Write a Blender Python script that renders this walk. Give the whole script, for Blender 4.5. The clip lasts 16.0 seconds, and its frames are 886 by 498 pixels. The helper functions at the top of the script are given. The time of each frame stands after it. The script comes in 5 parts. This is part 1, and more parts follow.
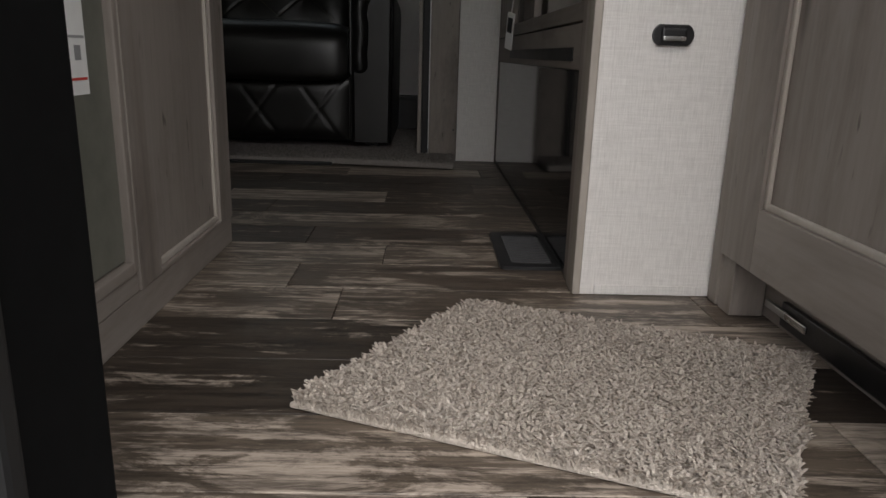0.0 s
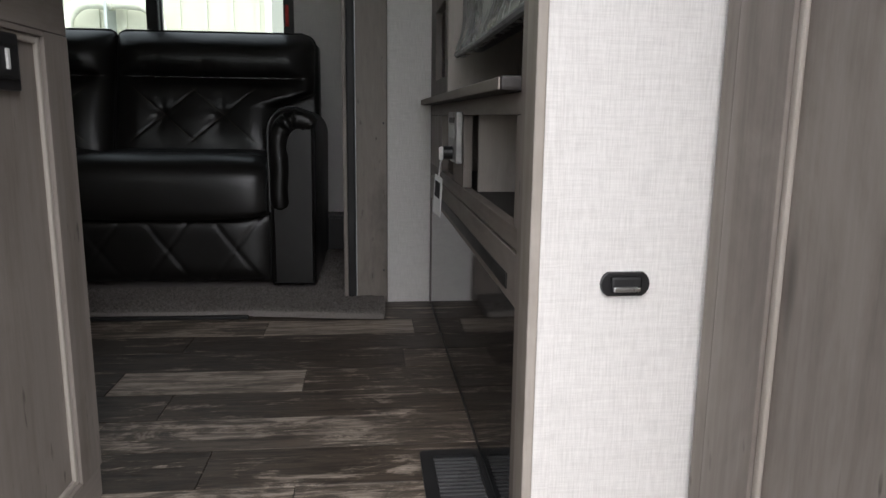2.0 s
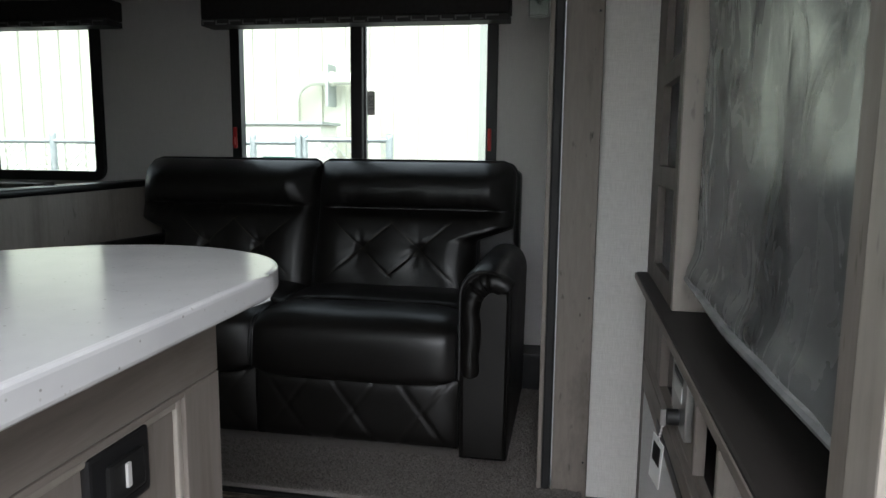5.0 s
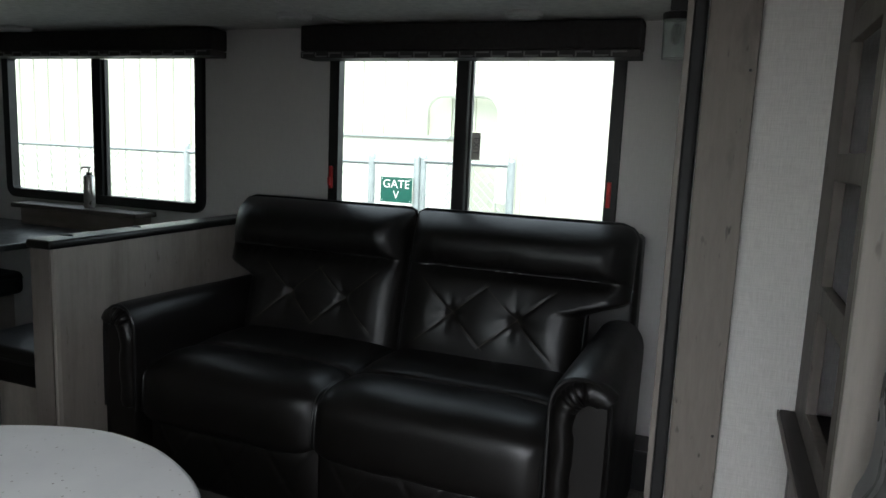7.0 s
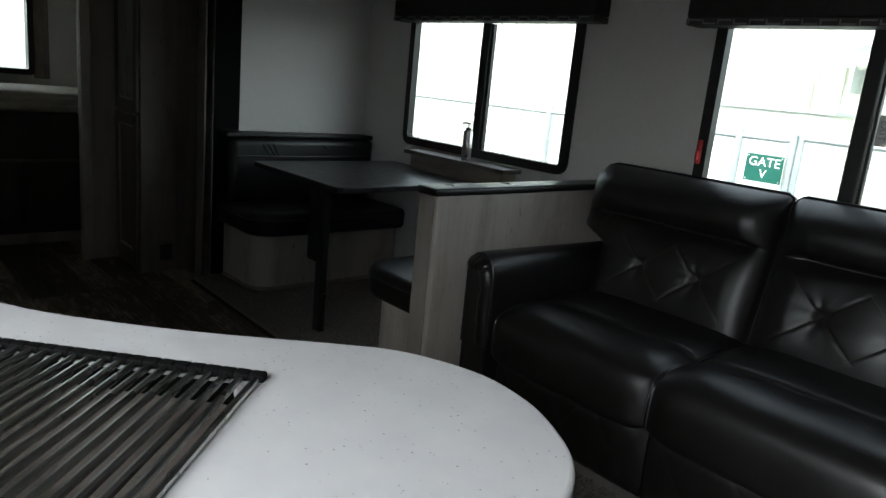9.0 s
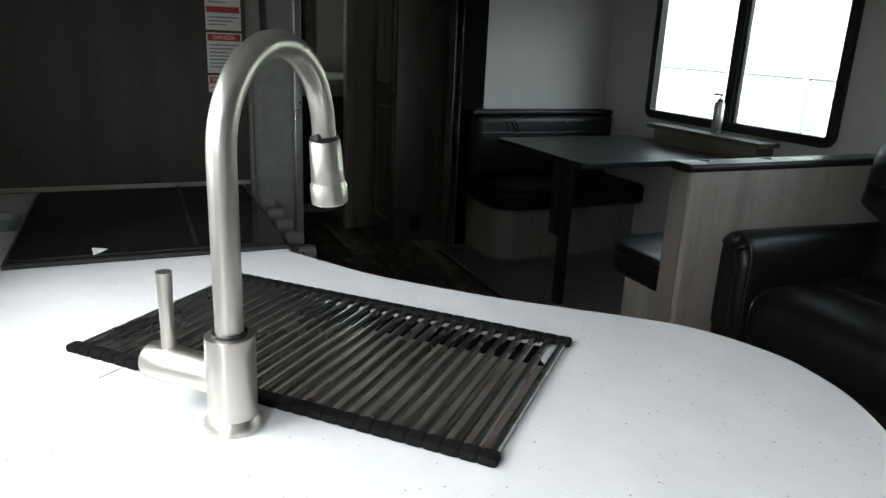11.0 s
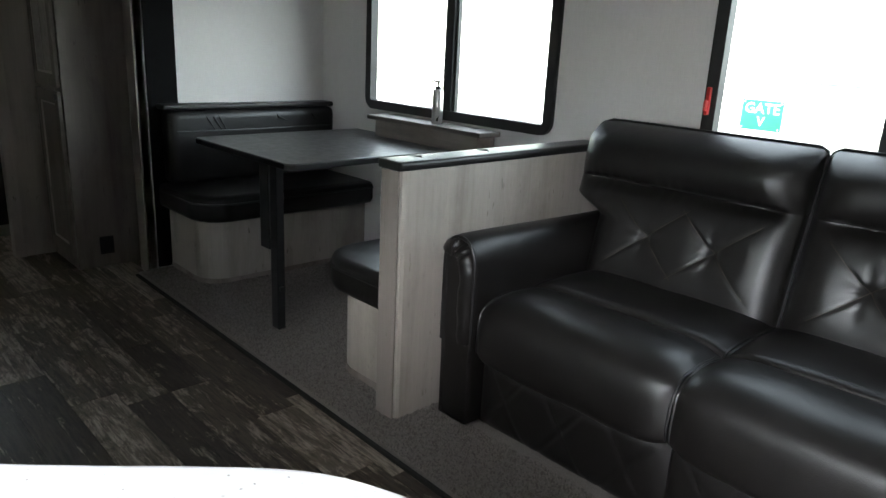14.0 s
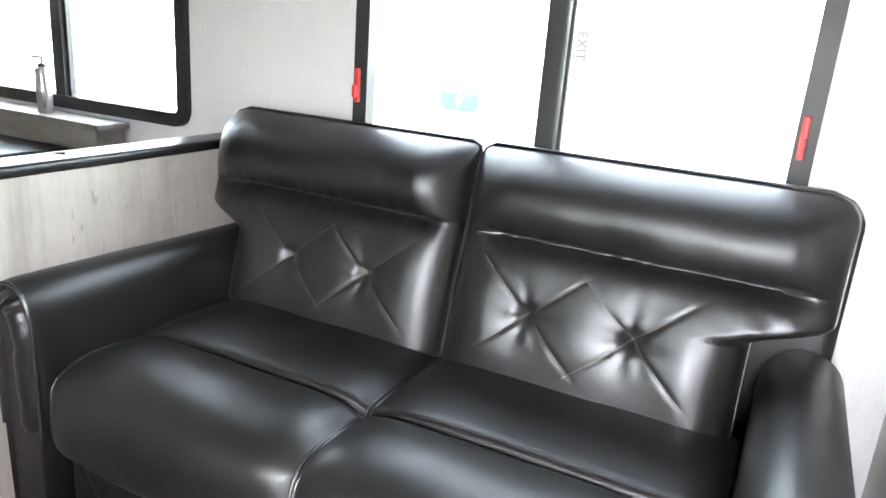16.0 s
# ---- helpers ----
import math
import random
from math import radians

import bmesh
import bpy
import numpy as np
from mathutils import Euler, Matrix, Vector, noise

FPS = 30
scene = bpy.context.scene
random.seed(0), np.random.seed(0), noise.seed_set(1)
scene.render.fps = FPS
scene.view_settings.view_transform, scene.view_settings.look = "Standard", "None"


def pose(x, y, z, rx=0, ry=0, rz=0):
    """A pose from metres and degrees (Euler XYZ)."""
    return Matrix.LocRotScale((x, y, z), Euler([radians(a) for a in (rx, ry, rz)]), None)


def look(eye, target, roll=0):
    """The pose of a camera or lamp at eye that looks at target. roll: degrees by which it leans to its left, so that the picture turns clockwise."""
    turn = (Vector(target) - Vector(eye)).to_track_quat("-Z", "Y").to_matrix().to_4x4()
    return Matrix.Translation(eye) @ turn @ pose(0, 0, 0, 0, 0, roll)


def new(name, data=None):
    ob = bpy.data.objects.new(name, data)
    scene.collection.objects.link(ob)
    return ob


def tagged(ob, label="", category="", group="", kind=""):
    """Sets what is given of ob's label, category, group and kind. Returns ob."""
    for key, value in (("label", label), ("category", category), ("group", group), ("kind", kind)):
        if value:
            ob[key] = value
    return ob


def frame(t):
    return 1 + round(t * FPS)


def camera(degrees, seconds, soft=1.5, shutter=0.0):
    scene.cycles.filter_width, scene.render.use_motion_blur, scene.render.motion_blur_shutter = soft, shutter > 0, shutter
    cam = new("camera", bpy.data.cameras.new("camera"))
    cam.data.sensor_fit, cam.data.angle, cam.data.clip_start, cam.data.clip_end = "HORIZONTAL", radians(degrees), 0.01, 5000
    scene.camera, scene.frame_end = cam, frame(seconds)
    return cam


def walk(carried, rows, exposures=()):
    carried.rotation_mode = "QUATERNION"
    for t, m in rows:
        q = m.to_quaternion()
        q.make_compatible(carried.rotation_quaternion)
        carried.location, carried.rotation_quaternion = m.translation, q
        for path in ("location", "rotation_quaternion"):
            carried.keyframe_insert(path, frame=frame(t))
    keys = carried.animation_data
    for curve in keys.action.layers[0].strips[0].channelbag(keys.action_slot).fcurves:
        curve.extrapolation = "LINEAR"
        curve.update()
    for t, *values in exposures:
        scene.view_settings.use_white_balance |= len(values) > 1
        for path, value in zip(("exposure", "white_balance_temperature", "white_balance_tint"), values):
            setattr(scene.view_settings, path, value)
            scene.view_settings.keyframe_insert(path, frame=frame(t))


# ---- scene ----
cam = camera(64.1, 16.0)
PATH = [
    (0, (0.051, -0.015, 0.394), (0.108, 1.912, -0.137), 1.7),
    (0.5, (0.104, 0.005, 0.411), (0.226, 1.935, -0.099), 2.2),
    (1, (0.12, 0.075, 0.429), (0.322, 2.013, -0.023), 2.4),
    (1.5, (0.119, 0.195, 0.489), (0.339, 2.144, 0.1), 1.9),
    (2, (0.108, 0.271, 0.644), (0.313, 2.226, 0.276), 0.7),
    (2.5, (0.084, 0.296, 0.691), (0.329, 2.25, 0.344), 0.8),
    (3, (0.103, 0.401, 0.77), (0.206, 2.375, 0.471), 0.7),
    (3.5, (0.125, 0.43, 0.922), (0.015, 2.409, 0.653), 0.9),
    (4, (0.132, 0.463, 0.965), (-0.129, 2.43, 0.71), 0.4),
    (4.2, (0.129, 0.493, 0.974), (-0.186, 2.45, 0.714), 0.2),
    (6.3, (0.04, 0.865, 1.164), (-0.333, 2.808, 0.873), 0.7),
    (6.5, (0.079, 0.911, 1.177), (-0.323, 2.85, 0.899), 0.8),
    (7, (0.12, 1.034, 1.241), (-0.593, 2.879, 0.948), 2.5),
    (7.5, (0.066, 1.057, 1.25), (-0.875, 2.781, 0.875), 2.7),
    (8, (0.037, 1.066, 1.246), (-0.999, 2.724, 0.824), 4.0),
    (8.5, (0.052, 1.045, 1.256), (-1.248, 2.502, 0.822), 4.9),
    (9, (0.063, 0.995, 1.261), (-1.382, 2.298, 0.801), 5.6),
    (9.5, (0.058, 0.927, 1.26), (-1.461, 2.121, 0.745), 3.9),
    (10, (0.06, 0.878, 1.264), (-1.534, 1.943, 0.692), 3.0),
    (10.2, (0.06, 0.864, 1.265), (-1.559, 1.883, 0.684), 3.0),
    (12.3, (0.029, 0.926, 1.285), (-1.835, 1.423, 0.759), 1.8),
    (12.5, (0.016, 0.972, 1.282), (-1.843, 1.49, 0.76), 1.5),
    (13, (-0.065, 1.122, 1.273), (-1.844, 1.886, 0.77), 1.0),
    (13.5, (-0.19, 1.201, 1.242), (-1.784, 2.3, 0.741), 2.6),
    (14, (-0.233, 1.303, 1.232), (-1.619, 2.631, 0.672), 2.9),
    (14.5, (-0.271, 1.486, 1.229), (-1.57, 2.886, 0.615), 3.1),
    (15, (-0.29, 1.715, 1.233), (-1.518, 3.16, 0.598), 4.2),
    (15.5, (-0.262, 1.838, 1.24), (-1.287, 3.43, 0.594), 4.7),
    (16, (-0.266, 1.925, 1.241), (-1.1, 3.648, 0.661), 4.5),
]
walk(cam, [(t, look(eye, target, roll)) for t, eye, target, roll in PATH], [(0.0, 0.35, 6700, 12), (0.5, 1.25, 6600, 12), (1.0, 1.45, 6500, 13), (2.0, 1.4, 6400, 13), (2.5, 1.3, 6300, 12), (3.0, 1.3, 6300, 11), (4.0, 1.6, 6250, 10), (6.5, 2.0, 6150, 10), (8.0, 2.05, 6150, 9), (9.0, 2.45, 6150, 9), (12.5, 3.15, 6200, 9), (13.5, 4.1, 6200, 10), (14.0, 4.15, 6200, 11), (15.0, 5.35, 6200, 13), (15.5, 5.75, 6200, 14), (16.0, 5.8, 6200, 14)])


# ---- light ----
def node(nt, kind, **inputs):
    n = nt.nodes.new(kind)
    for k, v in inputs.items():
        n.inputs[k.replace("_", " ")].default_value = v
    return n


def daylight():
    w = bpy.data.worlds.new("overcast_sky")
    w.use_nodes = True
    nt = w.node_tree
    sky = nt.nodes.new("ShaderNodeTexSky")
    sky.sky_type = "NISHITA"
    sky.sun_disc = False
    sky.sun_elevation, sky.sun_rotation = radians(48), radians(200)
    sky.air_density, sky.dust_density, sky.ozone_density = 1.0, 1.5, 1.0
    grey = node(nt, "ShaderNodeHueSaturation", Saturation=0.3)
    nt.links.new(sky.outputs[0], grey.inputs["Color"])
    nt.links.new(grey.outputs[0], nt.nodes["Background"].inputs[0])
    nt.nodes["Background"].inputs[1].default_value = SKY
    scene.world = w
    lamp = bpy.data.lights.new("sun", "SUN")
    lamp.energy, lamp.angle, lamp.color = SUN, radians(60), (1.0, 0.98, 0.96)
    ob = new("sun", lamp)
    ob.matrix_world = look((0, 0, 20), (-6.5, 20 * math.cos(radians(48)) + 3.0, 4.0))


SKY, SUN = 0.15, 1.5
daylight()


# ---- materials ----
def material(name, rough=0.5, metal=0.0, color=(0.5, 0.5, 0.5), spec=0.5):
    m = bpy.data.materials.new(name)
    m.use_nodes = True
    b = m.node_tree.nodes["Principled BSDF"]
    b.inputs["Base Color"].default_value = (*color, 1)
    b.inputs["Roughness"].default_value = rough
    b.inputs["Metallic"].default_value = metal
    b.inputs["Specular IOR Level"].default_value = spec
    return m, m.node_tree, b


def coords(nt, scale, which="Object"):
    c = nt.nodes.new("ShaderNodeTexCoord")
    mp = nt.nodes.new("ShaderNodeMapping")
    mp.inputs["Scale"].default_value = scale
    nt.links.new(c.outputs[which], mp.inputs["Vector"])
    return mp


def noise_on(nt, scale, size=1.0, detail=4.0, rough=0.6, distortion=0.0):
    mp = coords(nt, scale)
    n = node(nt, "ShaderNodeTexNoise", Scale=size, Detail=detail, Roughness=rough, Distortion=distortion)
    nt.links.new(mp.outputs[0], n.inputs["Vector"])
    return n


def ramp(nt, source, stops):
    r = nt.nodes.new("ShaderNodeValToRGB")
    while len(r.color_ramp.elements) < len(stops):
        r.color_ramp.elements.new(0.5)
    for e, (p, c) in zip(r.color_ramp.elements, stops):
        e.position, e.color = p, (*c, 1)
    nt.links.new(source, r.inputs[0])
    return r


def mix(nt, fac, a, b, mode="MIX"):
    n = nt.nodes.new("ShaderNodeMix")
    n.data_type, n.blend_type = "RGBA", mode
    for sock, v in ((n.inputs[0], fac), (n.inputs[6], a), (n.inputs[7], b)):
        if isinstance(v, (int, float)):
            sock.default_value = v
        elif isinstance(v, tuple):
            sock.default_value = (*v, 1)
        else:
            nt.links.new(v, sock)
    return n.outputs[2]


def bump(nt, bsdf, height, strength, distance):
    n = node(nt, "ShaderNodeBump", Strength=strength, Distance=distance)
    nt.links.new(height, n.inputs["Height"])
    nt.links.new(n.outputs[0], bsdf.inputs["Normal"])


def plain(name, color, rough, metal=0.0, spread=0.12, size=30.0, lift=0.15):
    """Paint, plastic or metal with slight unevenness in colour and gloss."""
    m, nt, b = material(name, rough, metal)
    n = noise_on(nt, (1, 1, 1), size)
    lo, hi = tuple(c * (1 - spread) for c in color), tuple(min(1, c * (1 + spread)) for c in color)
    nt.links.new(ramp(nt, n.outputs[0], [(0.3, lo), (0.7, hi)]).outputs[0], b.inputs["Base Color"])
    big = noise_on(nt, (1, 1, 1), size * 0.15)
    r = ramp(nt, big.outputs[0], [(0.3, (rough * (1 - lift),) * 3), (0.7, (min(1, rough * (1 + lift)),) * 3)])
    nt.links.new(r.outputs[0], b.inputs["Roughness"])
    bump(nt, b, n.outputs[0], 0.05, 0.002)
    return m


def wood(name, dark, light, grain=(30, 30, 1.3), rough=0.55, knots=True):
    """Printed driftwood laminate; the grain runs along the axis of the smallest scale."""
    m, nt, b = material(name, rough)
    fine = noise_on(nt, tuple(g * 4 for g in grain), 1.0, 6, 0.7, 0.4)
    wide = noise_on(nt, tuple(g * 0.35 for g in grain), 1.0, 3, 0.55, 0.8)
    cloud = noise_on(nt, tuple(0.12 * g + 2.2 for g in grain), 1.0, 5, 0.7, 0.6)
    both = nt.nodes.new("ShaderNodeMath")
    both.operation = "MULTIPLY_ADD"
    both.inputs[1].default_value = 0.9
    nt.links.new(cloud.outputs[0], both.inputs[0])
    nt.links.new(wide.outputs[0], both.inputs[2])
    base = ramp(nt, both.outputs[0], [(0.68, dark), (1.18, light)])
    c = mix(nt, 0.20, base.outputs[0], ramp(nt, fine.outputs[0], [(0.3, tuple(v * 0.62 for v in dark)), (0.65, light)]).outputs[0])
    if knots:
        # small dark flecks along the grain
        fl = noise_on(nt, tuple(2.2 * g + 14 for g in grain), 1.0, 2, 0.5)
        gate = noise_on(nt, (5, 5, 5), 1.0, 2)
        both2 = mix(nt, 1.0, ramp(nt, fl.outputs[0], [(0.66, (0, 0, 0)), (0.74, (0.8, 0.8, 0.8))]).outputs[0], ramp(nt, gate.outputs[0], [(0.48, (0, 0, 0)), (0.6, (1, 1, 1))]).outputs[0], "MULTIPLY")
        c = mix(nt, both2, c, tuple(v * 0.4 for v in dark))
        kn = coords(nt, tuple(g * 0.16 + 0.8 for g in grain))
        v = node(nt, "ShaderNodeTexVoronoi", Scale=1.0, Randomness=1.0)
        nt.links.new(kn.outputs[0], v.inputs["Vector"])
        spot = ramp(nt, v.outputs["Distance"], [(0.0, (1, 1, 1)), (0.075, (0, 0, 0))])
        c = mix(nt, spot.outputs[0], c, tuple(v * 0.25 for v in dark))
    nt.links.new(c, b.inputs["Base Color"])
    bump(nt, b, fine.outputs[0], 0.12, 0.002)
    return m


def plank_wood():
    m, nt, b = material("weathered_plank", 0.42)
    info = nt.nodes.new("ShaderNodeObjectInfo")
    shift = nt.nodes.new("ShaderNodeVectorMath")
    shift.operation = "MULTIPLY_ADD"
    c = nt.nodes.new("ShaderNodeTexCoord")
    comb = nt.nodes.new("ShaderNodeCombineXYZ")
    for k in range(3):
        nt.links.new(info.outputs["Random"], comb.inputs[k])
    nt.links.new(comb.outputs[0], shift.inputs[0])
    shift.inputs[1].default_value = (37, 91, 13)
    nt.links.new(c.outputs["Object"], shift.inputs[2])

    def n3(scale, detail, rough, dist=0.0):
        mp = nt.nodes.new("ShaderNodeMapping")
        mp.inputs["Scale"].default_value = scale
        nt.links.new(shift.outputs[0], mp.inputs["Vector"])
        n = node(nt, "ShaderNodeTexNoise", Scale=1.0, Detail=detail, Roughness=rough, Distortion=dist)
        nt.links.new(mp.outputs[0], n.inputs["Vector"])
        return n
    grain = n3((8, 85, 1), 6, 0.75, 0.6)
    patch = n3((6.0, 17, 1), 9, 0.78, 0.7)
    tone = ramp(nt, info.outputs["Random"], [(0.0, (0.040, 0.031, 0.024)), (0.3, (0.085, 0.066, 0.050)), (0.6, (0.115, 0.093, 0.073)), (0.85, (0.19, 0.158, 0.128)), (1.0, (0.27, 0.23, 0.19))])
    streak = n3((2.6, 62, 1), 6, 0.7, 0.5)
    blend = nt.nodes.new("ShaderNodeMath")
    blend.operation = "MULTIPLY_ADD"
    blend.inputs[1].default_value = 0.45
    nt.links.new(streak.outputs[0], blend.inputs[0])
    nt.links.new(patch.outputs[0], blend.inputs[2])
    # pale planks are worn over most of their face, dark ones in small patches
    wear = nt.nodes.new("ShaderNodeMapRange")
    nt.links.new(info.outputs["Random"], wear.inputs[0])
    wear.inputs[3].default_value, wear.inputs[4].default_value = 0.805, 0.635
    limit = nt.nodes.new("ShaderNodeMapRange")
    nt.links.new(blend.outputs[0], limit.inputs[0])
    nt.links.new(wear.outputs[0], limit.inputs[1])
    top = nt.nodes.new("ShaderNodeMath")
    nt.links.new(wear.outputs[0], top.inputs[0])
    top.inputs[1].default_value = 0.09
    nt.links.new(top.outputs[0], limit.inputs[2])
    worn = ramp(nt, limit.outputs[0], [(0.0, (0.0, 0.0, 0.0)), (1.0, (0.9, 0.9, 0.9))])
    c1 = mix(nt, worn.outputs[0], tone.outputs[0], (0.42, 0.365, 0.31))
    g = ramp(nt, grain.outputs[0], [(0.38, (0.30, 0.28, 0.26)), (0.57, (1.2, 1.17, 1.13))])
    c2 = mix(nt, 0.9, c1, g.outputs[0], "MULTIPLY")
    nt.links.new(c2, b.inputs["Base Color"])
    nt.links.new(ramp(nt, patch.outputs[0], [(0.3, (0.36,) * 3), (0.7, (0.55,) * 3)]).outputs[0], b.inputs["Roughness"])
    bump(nt, b, grain.outputs[0], 0.25, 0.002)
    return m


def linen(name, base, thread):
    """Woven wall covering: fine crossed threads."""
    m, nt, b = material(name, 0.75)
    up = noise_on(nt, (430, 430, 24), 1.0, 3, 0.7)
    across = noise_on(nt, (24, 24, 430), 1.0, 3, 0.7)
    a = ramp(nt, up.outputs[0], [(0.35, thread), (0.62, base)])
    c = ramp(nt, across.outputs[0], [(0.35, thread), (0.62, base)])
    col = mix(nt, 0.4, a.outputs[0], c.outputs[0])
    big = noise_on(nt, (3, 3, 3), 1.0, 2)
    col = mix(nt, 0.25, col, ramp(nt, big.outputs[0], [(0.3, tuple(v * 0.9 for v in base)), (0.7, base)]).outputs[0])
    nt.links.new(col, b.inputs["Base Color"])
    bump(nt, b, up.outputs[0], 0.15, 0.001)
    return m


def leather():
    """Pebbled black-brown hide: fine grain, soft creases and uneven gloss."""
    m, nt, b = material("black_leather", 0.34, 0.0, (0.02, 0.02, 0.02), 0.5)
    mp = coords(nt, (1, 1, 1))
    v = node(nt, "ShaderNodeTexVoronoi", Scale=300.0)
    nt.links.new(mp.outputs[0], v.inputs["Vector"])
    wr = noise_on(nt, (1, 1, 1), 14, 5, 0.62, 0.9)
    crease = noise_on(nt, (1, 1, 1), 46, 4, 0.65, 1.6)
    add = nt.nodes.new("ShaderNodeMath")
    add.operation = "MULTIPLY_ADD"
    nt.links.new(wr.outputs[0], add.inputs[0])
    add.inputs[1].default_value = 1.4
    nt.links.new(v.outputs["Distance"], add.inputs[2])
    add2 = nt.nodes.new("ShaderNodeMath")
    add2.operation = "MULTIPLY_ADD"
    nt.links.new(crease.outputs[0], add2.inputs[0])
    add2.inputs[1].default_value = 0.3
    nt.links.new(add.outputs[0], add2.inputs[2])
    bump(nt, b, add2.outputs[0], 0.12, 0.002)
    rub = noise_on(nt, (1, 1, 1), 5, 4, 0.6)
    nt.links.new(ramp(nt, rub.outputs[0], [(0.3, (0.33,) * 3), (0.7, (0.42,) * 3)]).outputs[0], b.inputs["Roughness"])
    tone = ramp(nt, wr.outputs[0], [(0.3, (0.0060, 0.0054, 0.0050)), (0.75, (0.0110, 0.0098, 0.0090))])
    nt.links.new(tone.outputs[0], b.inputs["Base Color"])
    return m


def screen_film():
    """Clear film over a dark screen: pale reflections painted in, dark where it clings."""
    m, nt, b = material("film_painted_sheen", 0.22)
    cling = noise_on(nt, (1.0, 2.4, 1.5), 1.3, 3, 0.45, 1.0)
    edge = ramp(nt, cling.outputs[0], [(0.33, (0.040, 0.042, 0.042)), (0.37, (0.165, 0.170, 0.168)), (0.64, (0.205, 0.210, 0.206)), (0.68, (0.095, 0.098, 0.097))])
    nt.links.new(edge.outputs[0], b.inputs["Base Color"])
    wr = noise_on(nt, (1, 2, 1), 7, 4, 0.6, 1.0)
    nt.links.new(ramp(nt, wr.outputs[0], [(0.35, (0.14,) * 3), (0.65, (0.34,) * 3)]).outputs[0], b.inputs["Roughness"])
    bump(nt, b, wr.outputs[0], 0.14, 0.01)
    return m


def pile(name, a, b2, size):
    m, nt, b = material(name, 0.95, spec=0.1)
    isl = nt.nodes.new("ShaderNodeNewGeometry")
    n = noise_on(nt, (1, 1, 1), size, 3, 0.8)
    c = mix(nt, 0.5, ramp(nt, n.outputs[0], [(0.3, a), (0.7, b2)]).outputs[0], ramp(nt, isl.outputs["Random Per Island"], [(0.0, a), (1.0, b2)]).outputs[0])
    nt.links.new(c, b.inputs["Base Color"])
    bump(nt, b, n.outputs[0], 1.0, 0.008)
    return m


def stone():
    m, nt, b = material("speckled_white_stone", 0.16)
    mp = coords(nt, (1, 1, 1))
    v = node(nt, "ShaderNodeTexVoronoi", Scale=80.0, Randomness=1.0)
    nt.links.new(mp.outputs[0], v.inputs["Vector"])
    wob = noise_on(nt, (1, 1, 1), 300, 2)
    s = nt.nodes.new("ShaderNodeMath")
    s.operation = "MULTIPLY_ADD"
    nt.links.new(wob.outputs[0], s.inputs[0])
    s.inputs[1].default_value = 0.14
    nt.links.new(v.outputs["Distance"], s.inputs[2])
    spot = ramp(nt, s.outputs[0], [(0.155, (1, 1, 1)), (0.185, (0, 0, 0))])
    col = ramp(nt, v.outputs["Color"], [(0.0, (0.26, 0.25, 0.24)), (0.4, (0.50, 0.49, 0.47)), (1.0, (0.67, 0.66, 0.65))])
    big = noise_on(nt, (1, 1, 1), 9, 3)
    base = ramp(nt, big.outputs[0], [(0.3, (0.70, 0.70, 0.71)), (0.7, (0.78, 0.78, 0.78))])
    nt.links.new(mix(nt, spot.outputs[0], base.outputs[0], col.outputs[0]), b.inputs["Base Color"])
    return m


def nickel():
    m, nt, b = material("brushed_nickel", 0.36, 1.0, (0.62, 0.59, 0.55))
    n = noise_on(nt, (1, 1, 1), 30, 3)
    nt.links.new(ramp(nt, n.outputs[0], [(0.3, (0.34,) * 3), (0.7, (0.40,) * 3)]).outputs[0], b.inputs["Roughness"])
    return m


def window_glass():
    m = bpy.data.materials.new("window_glass")
    m.use_nodes = True
    nt = m.node_tree
    nt.nodes.remove(nt.nodes["Principled BSDF"])
    out = nt.nodes["Material Output"]
    t = nt.nodes.new("ShaderNodeBsdfTransparent")
    t.inputs[0].default_value = (0.93, 0.96, 0.92, 1)
    g = nt.nodes.new("ShaderNodeBsdfGlossy")
    g.inputs["Roughness"].default_value = 0.02
    f = nt.nodes.new("ShaderNodeLayerWeight")
    f.inputs["Blend"].default_value = 0.35
    p = nt.nodes.new("ShaderNodeMath")
    p.operation = "POWER"
    p.inputs[1].default_value = 4.0
    nt.links.new(f.outputs["Facing"], p.inputs[0])
    mx = nt.nodes.new("ShaderNodeMixShader")
    nt.links.new(p.outputs[0], mx.inputs[0])
    nt.links.new(t.outputs[0], mx.inputs[1])
    nt.links.new(g.outputs[0], mx.inputs[2])
    nt.links.new(mx.outputs[0], out.inputs[0])
    return m


def clear_plastic(name, tint, rough):
    m, nt, b = material(name, rough, 0, tint)
    b.inputs["Transmission Weight"].default_value = 0.85
    n = noise_on(nt, (1, 1, 1), 9, 3)
    bump(nt, b, n.outputs[0], 0.5, 0.02)
    return m


OAK = wood("grey_oak_laminate", (0.155, 0.130, 0.112), (0.285, 0.250, 0.222), (26, 26, 1.1))
OAK_Y = wood("grey_oak_laminate_rail", (0.155, 0.130, 0.112), (0.285, 0.250, 0.222), (26, 1.1, 26), knots=False)
OAK_X = wood("grey_oak_laminate_shelf", (0.155, 0.130, 0.112), (0.285, 0.250, 0.222), (1.1, 26, 26), knots=False)
ASH = wood("pale_ash_panel", (0.30, 0.265, 0.225), (0.46, 0.42, 0.37), (16, 16, 1.0))
PILASTER = wood("brown_grained_trim", (0.10, 0.082, 0.070), (0.26, 0.225, 0.195), (22, 22, 3.0), knots=True)
DARKWOOD = wood("dark_grey_laminate", (0.085, 0.073, 0.063), (0.175, 0.152, 0.133), (26, 26, 1.1))
STOVEPANEL = wood("brown_grey_laminate_wall", (0.042, 0.036, 0.032), (0.078, 0.068, 0.060), (20, 20, 1.0))
